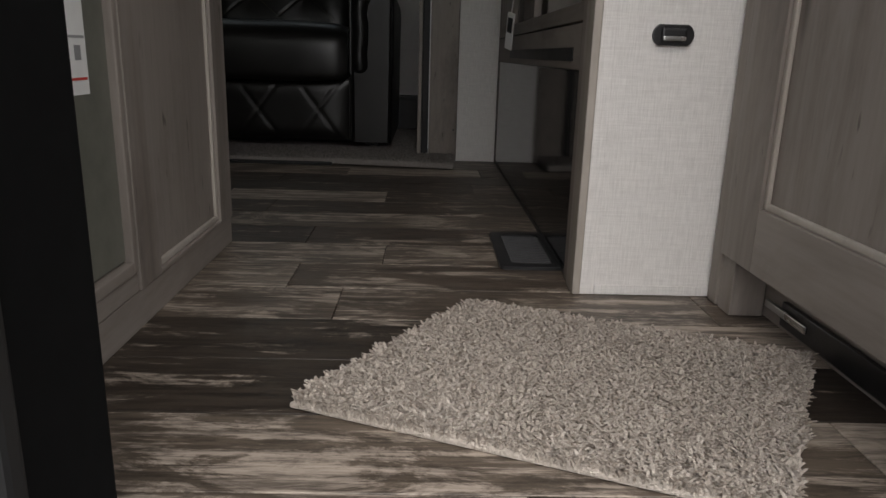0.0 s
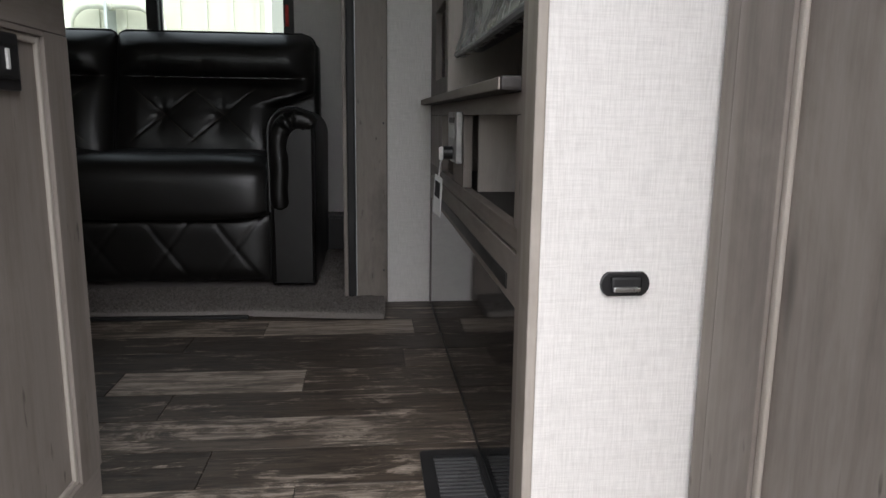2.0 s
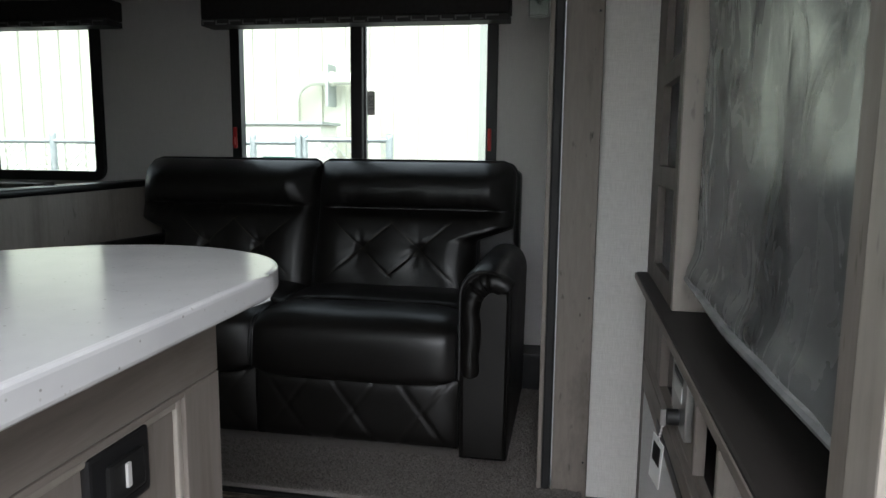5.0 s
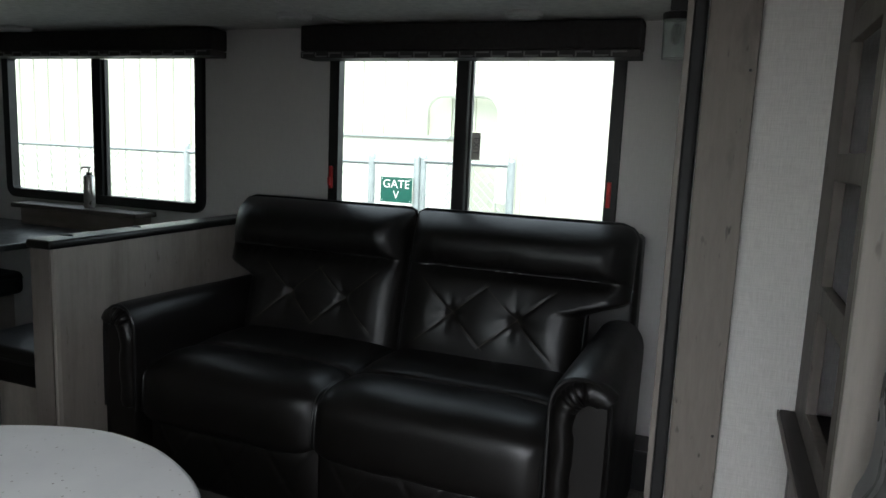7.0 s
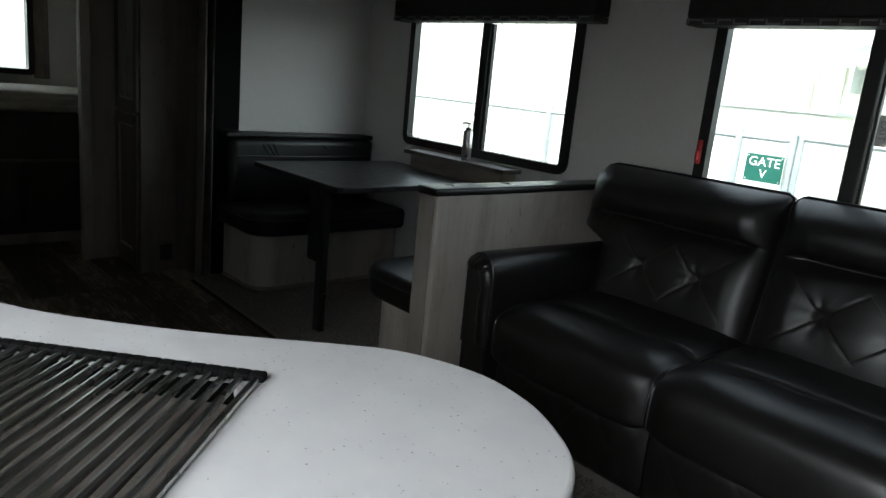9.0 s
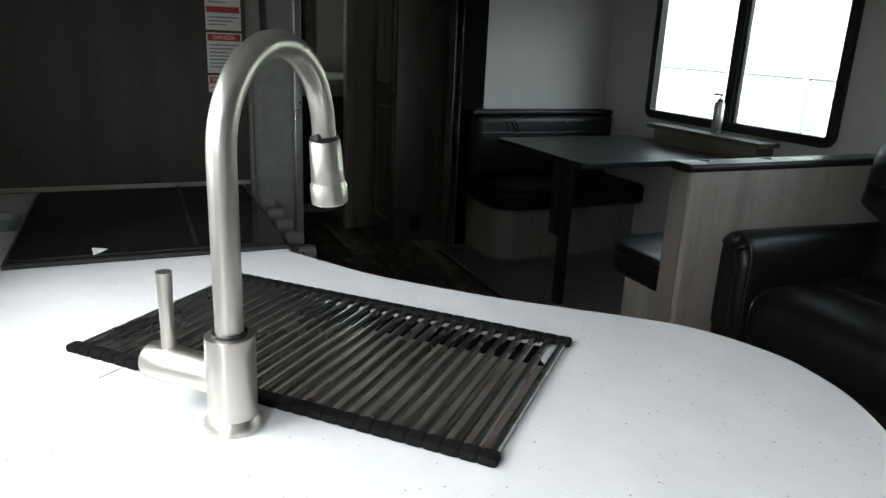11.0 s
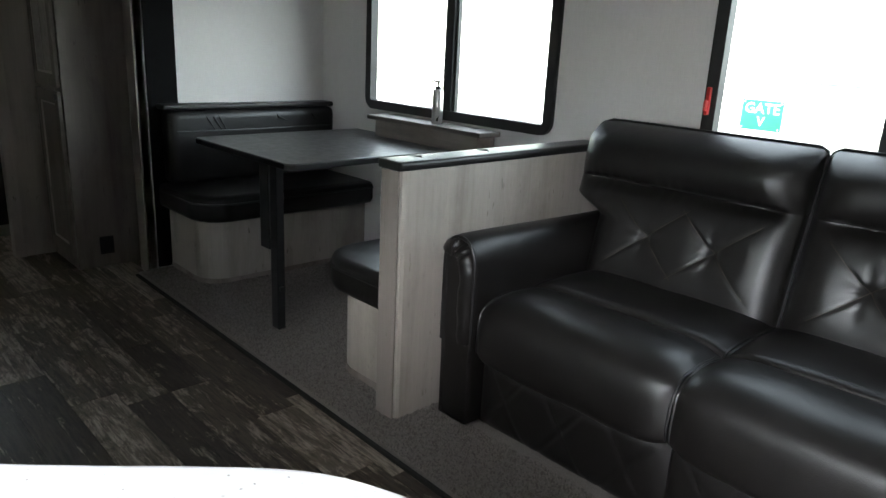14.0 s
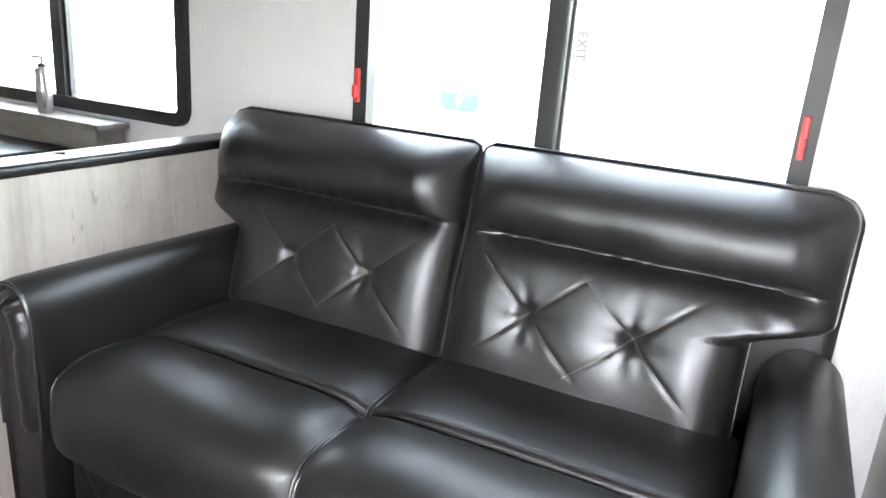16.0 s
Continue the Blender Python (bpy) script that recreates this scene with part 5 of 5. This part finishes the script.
def stove_panel():
    w = tagged(thing("wall_stove_side", "brown-grey laminate side panel beside the cooktop", "wall panel"), kind="structure")
    part("panel", box(-1.815, -1.787, 0.502, 1.140, 0.0, 1.99), STOVEPANEL, w)
    part("joint_trim", box(-1.786, -1.780, 0.54, 1.138, COUNTER_Z + 0.001, COUNTER_Z + 0.012, 0.002), ASH, w)
    part("corner_trim", box(-1.818, -1.783, 1.1405, 1.150, 0.0, 1.99, 0.002), OAK, w)


stove_panel()


def warning_label(z0, z1, band, extra=None):
    l = thing("warning_label", "white printed danger label on the stove side panel", "label", "danger labels")
    y0, y1, x = 1.048, 1.130, -1.7865
    part("sheet", box(x - 0.0003, x + 0.0005, y0, y1, z0, z1), PAPER, l)
    part("band", box(x + 0.0006, x + 0.0010, y0 + 0.003, y1 - 0.003, z1 - 0.019, z1 - 0.003), band, l)
    words("heading", "DANGER" if band is REDPRINT else "WARNING", 0.013, pose(x + 0.0012, (y0 + y1) / 2, z1 - 0.011, 90, 0, 90), PAPER, l, 0.0001)
    n = int((z1 - z0 - 0.03) / 0.0085)
    mid = n // 2
    for k in range(n):
        z = z1 - 0.027 - 0.0085 * k
        if extra and k == mid:
            part("band", box(x + 0.0006, x + 0.0010, y0 + 0.003, y1 - 0.003, z - 0.008, z + 0.006), extra, l)
        elif not (extra and abs(k - mid) < 2):
            part("print_line", box(x + 0.0006, x + 0.0009, y0 + 0.006, y1 - 0.007 - 0.013 * ((k * 7) % 3), z - 0.003, z), PRINT, l)


warning_label(1.266, 1.375, REDPRINT, REDPRINT)
warning_label(1.166, 1.260, REDPRINT)
warning_label(1.120, 1.160, ORANGEPRINT)


def fridge():
    f = thing("refrigerator", "grey refrigerator with a black bar handle beside the stove panel", "refrigerator")
    part("cabinet", box(-2.42, -1.82, 0.502, 1.145, 0.02, 1.99, 0.004), FRIDGE, f)
    d = part("door", box(-2.415, -1.80, 1.151, 1.262, 0.05, 1.985, 0.012, 3), FRIDGE, f)
    part("door_trim", box(-1.799, -1.793, 1.258, 1.278, 0.05, 1.985, 0.003), STEEL, d)
    part("handle", tube([(-1.80, 1.168, 1.350), (-1.772, 1.170, 1.352), (-1.765, 1.178, 1.340), (-1.765, 1.182, 1.23), (-1.772, 1.178, 1.216), (-1.80, 1.176, 1.215)], 0.0085, 10), BLACK, d, "black bar handle", smooth=True)


fridge()


def cooktop():
    c = thing("cooktop", "black glass cooktop cover flush on the counter", "cooktop")
    z = COUNTER_Z + 0.0005
    part("rim", box(-1.722, -1.190, 0.660, 1.118, z, z + 0.008, 0.003), BLACK, c)
    part("glass_lid", box(-1.714, -1.198, 0.668, 1.110, z + 0.0085, z + 0.014, 0.002), BLACKGLASS, c, "glossy black glass lid")
    part("hinge", box(-1.725, -1.213, 0.955, 0.962, z + 0.0145, z + 0.0155), BLACK, c)
    part("print_mark", turned(prism([(0, 0), (0.045, 0.004), (0.012, 0.026)], 0, 0.0003), Matrix.Translation((-1.235, 0.79, z + 0.0145))), PAPER, c)
    for k in range(5):
        p = Vector((-1.24 - 0.105 * k, 1.15, COUNTER_Z - 0.025))
        part("burner_knob", tube([p + Vector((0, -0.01, 0)), p + Vector((0, 0.012, 0)), p + Vector((0, 0.026, 0))], [0.017, 0.017, 0.013], 16), STEEL, c, smooth=True)


cooktop()


def oven():
    o = thing("oven", "black oven below the cooktop", "oven")
    part("body", box(-1.775, -1.205, 0.53, 1.10, 0.0, COUNTER_Z - 0.04), BLACK, o)
    part("front", box(-1.77, -1.21, 1.1005, 1.118, 0.12, 0.78, 0.004), BLACKGLASS, o)
    part("handle", tube([(-1.70, 1.119, 0.74), (-1.70, 1.15, 0.74), (-1.28, 1.15, 0.74), (-1.28, 1.119, 0.74)], 0.008, 8), STEEL, o, smooth=True)


oven()


def range_hood():
    h = thing("range_hood", "black range hood and microwave over the cooktop", "range hood")
    bm = bmesh.new()
    prof = [(0.521, 1.345), (0.60, 1.325), (0.90, 1.345), (0.955, 1.375), (0.955, 1.75), (0.521, 1.75)]
    vs0 = [bm.verts.new((-1.785, y, z)) for y, z in prof]
    vs1 = [bm.verts.new((-0.98, y, z)) for y, z in prof]
    bm.faces.new(vs0)
    bm.faces.new(vs1[::-1])
    for i in range(6):
        bm.faces.new((vs0[i], vs1[i], vs1[(i + 1) % 6], vs0[(i + 1) % 6]))
    bmesh.ops.recalc_face_normals(bm, faces=bm.faces)
    part("shell", bm, BLACK, h)
    part("grille", box(-1.70, -1.20, 0.66, 0.84, 1.318, 1.326), STEEL, h)


range_hood()


def parts_bag():
    b = thing("parts_bag", "clear plastic bag of fittings with a loose white cord", "plastic bag")

    def fn(u, v):
        x, y = -1.565 + 0.13 * u, 0.545 + 0.11 * v
        h = 0.020 * math.sin(math.pi * u) * math.sin(math.pi * v) + 0.006 * noise.noise(Vector((u * 5, v * 5, 1)))
        return (x, y, COUNTER_Z + 0.002 + max(0.0, h))
    part("bag", sheet(18, 14, fn, lambda p: Vector((p.x, p.y, COUNTER_Z + 0.001))), CLEAR, b, smooth=True)
    part("fitting", box(-1.53, -1.50, 0.565, 0.60, COUNTER_Z + 0.0105, COUNTER_Z + 0.030, 0.004), WHITE, b)
    part("fitting", box(-1.49, -1.455, 0.585, 0.60, COUNTER_Z + 0.0105, COUNTER_Z + 0.022, 0.003), plain("brass_fitting", (0.45, 0.36, 0.15), 0.35, 0.6), b)
    part("cord", tube([(-1.50, 0.53, 1.19), (-1.49, 0.532, 1.10), (-1.455, 0.533, 1.0), (-1.46, 0.538, 0.93), (-1.44, 0.55, COUNTER_Z + 0.004), (-1.40, 0.60, COUNTER_Z + 0.004), (-1.44, 0.62, COUNTER_Z + 0.004)], 0.0028, 6), WHITE, b, smooth=True)


parts_bag()


# ---- hall and rear ----
def hall_pantry():
    p = thing("hall_pantry", "tall dark laminate pantry with framed side doors", "cabinet")
    part("body", box(-4.455, -4.052, 2.352, 2.698, 0.0, 1.99, 0.003), DARKWOOD, p)
    shaker(p, "upper_door", "y", 2.351, -1, -4.44, -4.07, 0.93, 1.97, 0.05, 0.06, DARKWOOD)
    shaker(p, "lower_door", "y", 2.351, -1, -4.44, -4.07, 0.06, 0.91, 0.05, 0.06, DARKWOOD)
    # pale inserts: the reflected light on the door glass is put into their colour
    for a, b in ((-4.385, -4.275), (-4.255, -4.130)):
        part("glazed_insert", box(a, b, 2.340, 2.3435, 1.0, 1.90, 0.001), PALEREFLECTION, p, "door insert with its light reflection painted pale")
    part("latch", box(-4.10, -4.085, 2.325, 2.332, 0.87, 0.90, 0.003), BLACK, p)
    part("socket", box(-4.0515, -4.043, 2.46, 2.53, 0.07, 0.165, 0.003), BLACK, p)


hall_pantry()


def hall_door_trim():
    t = tagged(thing("trim_hall_door", "grey oak casing round the open hall doorway", "door casing"), kind="structure")
    for y0, y1 in ((1.555, 1.60), (2.15, 2.205)):
        part("casing", box(-4.459, -4.443, y0, y1, 0.0, 1.93, 0.003), ASH, t)
    part("head", box(-4.459, -4.443, 1.6005, 2.1495, 1.88, 1.93, 0.003), OAK_Y, t)


hall_door_trim()


def bunk():
    b = thing("bunk_bed", "dark bunk base with a striped ticking mattress", "bed")
    part("base", box(REAR_X + 0.002, -4.97, 1.50, 2.68, 0.061, 0.83, 0.006), FABRIC, b)
    part("toe_board", box(REAR_X + 0.002, -4.94, 1.50, 2.68, 0.0, 0.06, 0.003), ASH, b)
    part("mattress", box(REAR_X + 0.003, -4.955, 1.505, 2.675, 0.832, 0.955, 0.03, 3), STRIPE, b, "striped beige mattress", smooth=True)
    for y in (1.76, 2.08, 2.40):
        part("drawer_front", box(-4.9695, -4.955, y - 0.14, y + 0.14, 0.12, 0.50, 0.004), FABRIC, b)
    part("drawer_rail", box(-4.9695, -4.957, 1.55, 2.62, 0.52, 0.54, 0.003), DARKWOOD, b)


bunk()


# ---- yard ----
def warehouse():
    h = thing("warehouse", "cream ribbed metal warehouse across the yard", "building")
    y = 9.1
    part("wall", box(-30, -1.03, y, y + 0.2, -0.75, 3.1), SIDING, h)
    part("end_wall", box(-1.23, -1.03, y + 0.2005, y + 8.0, -0.75, 3.1), SIDING, h)
    part("corner_flashing", box(-1.09, -1.015, y - 0.045, y - 0.036, -0.70, 3.1), PIPEWHITE, h)
    x = -30.0
    bm = bmesh.new()
    while x < -1.15:
        box(x, x + 0.05, y - 0.035, y - 0.0005, -0.70, 3.1, bm=bm)
        x += 0.30
    r = part("siding_ribs", bm, SIDING, h)
    r["kind"] = "stuff"
    part("roof", box(-30.3, -0.7, y - 0.5, y + 8.0, 3.101, 3.3), GALV, h)
    part("far_wall", box(-30, -1.201, y + 7.8, y + 8.0, -0.75, 3.1), SIDING, h)


warehouse()


def yard_pipe():
    p = thing("vent_pipe", "cream painted bent pipe with a bracket on the warehouse wall", "pipe")
    y = 8.86
    pts = [(-3.25, y, 0.4), (-3.25, y, 1.55)] + [(-3.25 + 0.30 * (1 - math.cos(radians(a))), y, 1.55 + 0.30 * math.sin(radians(a))) for a in range(15, 91, 15)]
    pts += [(-2.56, y, 1.85)] + [(-2.50 + 0.27 * math.sin(radians(a)), y, 1.58 + 0.27 * math.cos(radians(a))) for a in range(15, 91, 15)] + [(-2.23, y, 0.6)]
    part("pipe", tube(pts, 0.072, 16), PIPEWHITE, p, smooth=True)
    part("coupling", tube([(-2.84, y, 1.85), (-2.72, y, 1.85)], 0.088, 14), PIPEWHITE, p, smooth=True)
    part("bracket", box(-2.795, -2.765, y - 0.10, 9.06, 1.53, 2.02), GALV, p)
    c = thing("utility_cabinet", "cream metal utility cabinet below the pipe", "utility cabinet")
    part("body", box(-4.4, -2.66, 8.2, 8.75, -0.75, 1.29), PIPEWHITE, c)
    part("top", box(-4.44, -2.62, 8.15, 8.78, 1.292, 1.325), GALV, c)
    part("door_gap", box(-3.58, -3.565, 8.194, 8.1995, -0.6, 1.25), GALV, c)


yard_pipe()


def chain_fence():
    f = thing("chain_link_fence", "galvanised chain-link fence with a gate", "fence")
    y, top, base = 6.2, 1.075, -0.745
    posts = (-6.6, -4.4, -2.525, -2.125, -2.07, -1.355)
    for x in posts:
        p = part("post", tube([(x, y, base), (x, y, top + 0.05)], 0.030 if x != -2.07 else 0.024, 12), GALV, f, smooth=True)
        part("post_cap", lathe([(0.033, 0), (0.028, 0.02), (0.004, 0.032)], 12, (x, y, top + 0.05)), GALV, p)
    for a, b, z in ((-6.6, -2.525, top), (-2.50, -2.15, top + 0.005), (-2.07, -1.355, top + 0.03)):
        part("top_rail", tube([(a, y, z), (b, y, z)], 0.021, 10), GALV, f, smooth=True)
        vs, fs = [], []
        h, st = z - base - 0.05, 0.075
        n = int((b - a + h) / st)
        for s in (1, -1):
            for k in range(n):
                xa = a + st * k - (h if s > 0 else 0)
                p0, p1 = Vector((xa, y, base + 0.04)), Vector((xa + h, y, base + 0.04 + h))
                if s < 0:
                    p0, p1 = Vector((xa, y, base + 0.04)), Vector((xa - h, y, base + 0.04 + h))
                for lo, hi in ((a, b),):
                    d = p1 - p0
                    t0, t1 = sorted(((lo - p0.x) / d.x, (hi - p0.x) / d.x))
                    t0, t1 = max(0, t0), min(1, t1)
                    if t1 - t0 < 0.02:
                        continue
                    q0, q1 = p0 + d * t0, p0 + d * t1
                    i = len(vs)
                    o = Vector((0.0, 0.002 * s, 0))
                    for q in (q0, q1):
                        vs += [tuple(q + o + Vector((0, 0, 0.0032))), tuple(q + o + Vector((0, 0.004, -0.002))), tuple(q + o + Vector((0, -0.004, -0.002)))]
                    fs += [(i, i + 1, i + 4, i + 3), (i + 1, i + 2, i + 5, i + 4), (i + 2, i, i + 3, i + 5)]
        me = bpy.data.meshes.new("wire_mesh")
        me.from_pydata(vs, [], fs)
        me.materials.append(GALV)
        ob = new("wire_mesh", me)
        ob.parent = f
        ob["kind"] = "stuff"
    s = thing("gate_sign", "green metal gate sign with white letters on the fence", "sign")
    part("plate", box(-2.42, -2.143, y - 0.045, y - 0.041, 0.765, 0.965, 0.001), SIGNGREEN, s)
    words("lettering", "GATE", 0.094, pose(-2.281, y - 0.0465, 0.908, 90, 0, 0), PAPER, s, 0.0006)
    words("lettering", "V", 0.088, pose(-2.281, y - 0.0465, 0.822, 90, 0, 0), PAPER, s, 0.0006)
    for x in (-2.405, -2.158):
        for z in (0.78, 0.95):
            part("bolt", tube([(x, y - 0.05, z), (x, y - 0.032, z)], 0.006, 8), STEEL, s)


chain_fence()


def utility_pole():
    p = thing("utility_pole", "tall grey wooden utility pole with three crossarms", "utility pole")
    x, y = -2.66, 24.0
    part("pole", tube([(x, y, -0.75), (x, y, 3.0), (x - 0.02, y, 7.2)], [0.15, 0.13, 0.10], 12), DARKWOOD, p, smooth=True)
    for z in (3.10, 3.60, 4.05):
        a = part("crossarm", box(x - 0.42, x + 0.42, y - 0.20, y - 0.10, z, z + 0.10, 0.01), DARKWOOD, p)
        for dx in (-0.36, 0.36):
            part("insulator", lathe([(0.03, 0.0), (0.045, 0.05), (0.02, 0.11)], 10, (x + dx, y - 0.15, z + 0.10)), GALV, a, smooth=True)


utility_pole()


def rail_fence():
    f = thing("rail_fence", "pale metal rail fence beyond the warehouse corner", "fence")
    y = 16.0
    for x in (-0.2, -1.6, -3.0):
        part("post", tube([(x, y, -0.75), (x, y, 1.2)], 0.04, 10), GALV, f, smooth=True)
    for z in (0.55, 0.72, 0.90, 1.10):
        part("rail", tube([(-3.0, y, z), (-0.2, y, z)], 0.022, 8), GALV, f, smooth=True)


rail_fence()


# ---- floor planks, last ----
def planks():
    rnd = random.Random(21)
    w = 0.1475
    y = 1.295 - 6 * w
    shared = {}
    rows = []
    while y < 2.66:
        rows.append(y)
        y += w
    for y in rows:
        if y + w < 0.52:
            continue
        x = REAR_X + 0.02 - rnd.uniform(0, 0.7)
        if abs(y - 1.295) < 0.01:
            cuts = [-5.6, -4.9, -4.1, -3.3, -2.6, -1.9, -1.2, -0.53, -0.025, 0.62, 1.2]
        elif abs(y - 1.295 - w) < 0.01:
            cuts = [-5.7, -5.0, -4.2, -3.5, -2.8, -2.1, -1.4, -0.80, -0.198, 0.44, 1.2]
        else:
            cuts = [x]
            while cuts[-1] < EAST_X - 0.1:
                cuts.append(cuts[-1] + rnd.choice((0.45, 0.6, 0.75, 0.9)))
        for a, b in zip(cuts, cuts[1:]):
            a2, b2 = max(a, REAR_X + 0.01), min(b, EAST_X - 0.01)
            y2 = min(y + w - 0.0015, MAIN_Y - 0.004)
            y1 = max(y, 0.522)
            if b2 - a2 < 0.05 or y2 - y1 < 0.02:
                continue
            L, D = round(b2 - a2, 3), round(y2 - y1, 4)
            if (L, D) not in shared:
                bm = box(0, L - 0.0015, 0, D, -0.0035, 0.0, 0.0008, 1)
                me = bpy.data.meshes.new("plank")
                bm.to_mesh(me)
                bm.free()
                me.materials.append(PLANK)
                shared[(L, D)] = me
            p = new("plank", shared[(L, D)])
            p.location = (a2, y1, 0)
            p.parent = floor


planks()
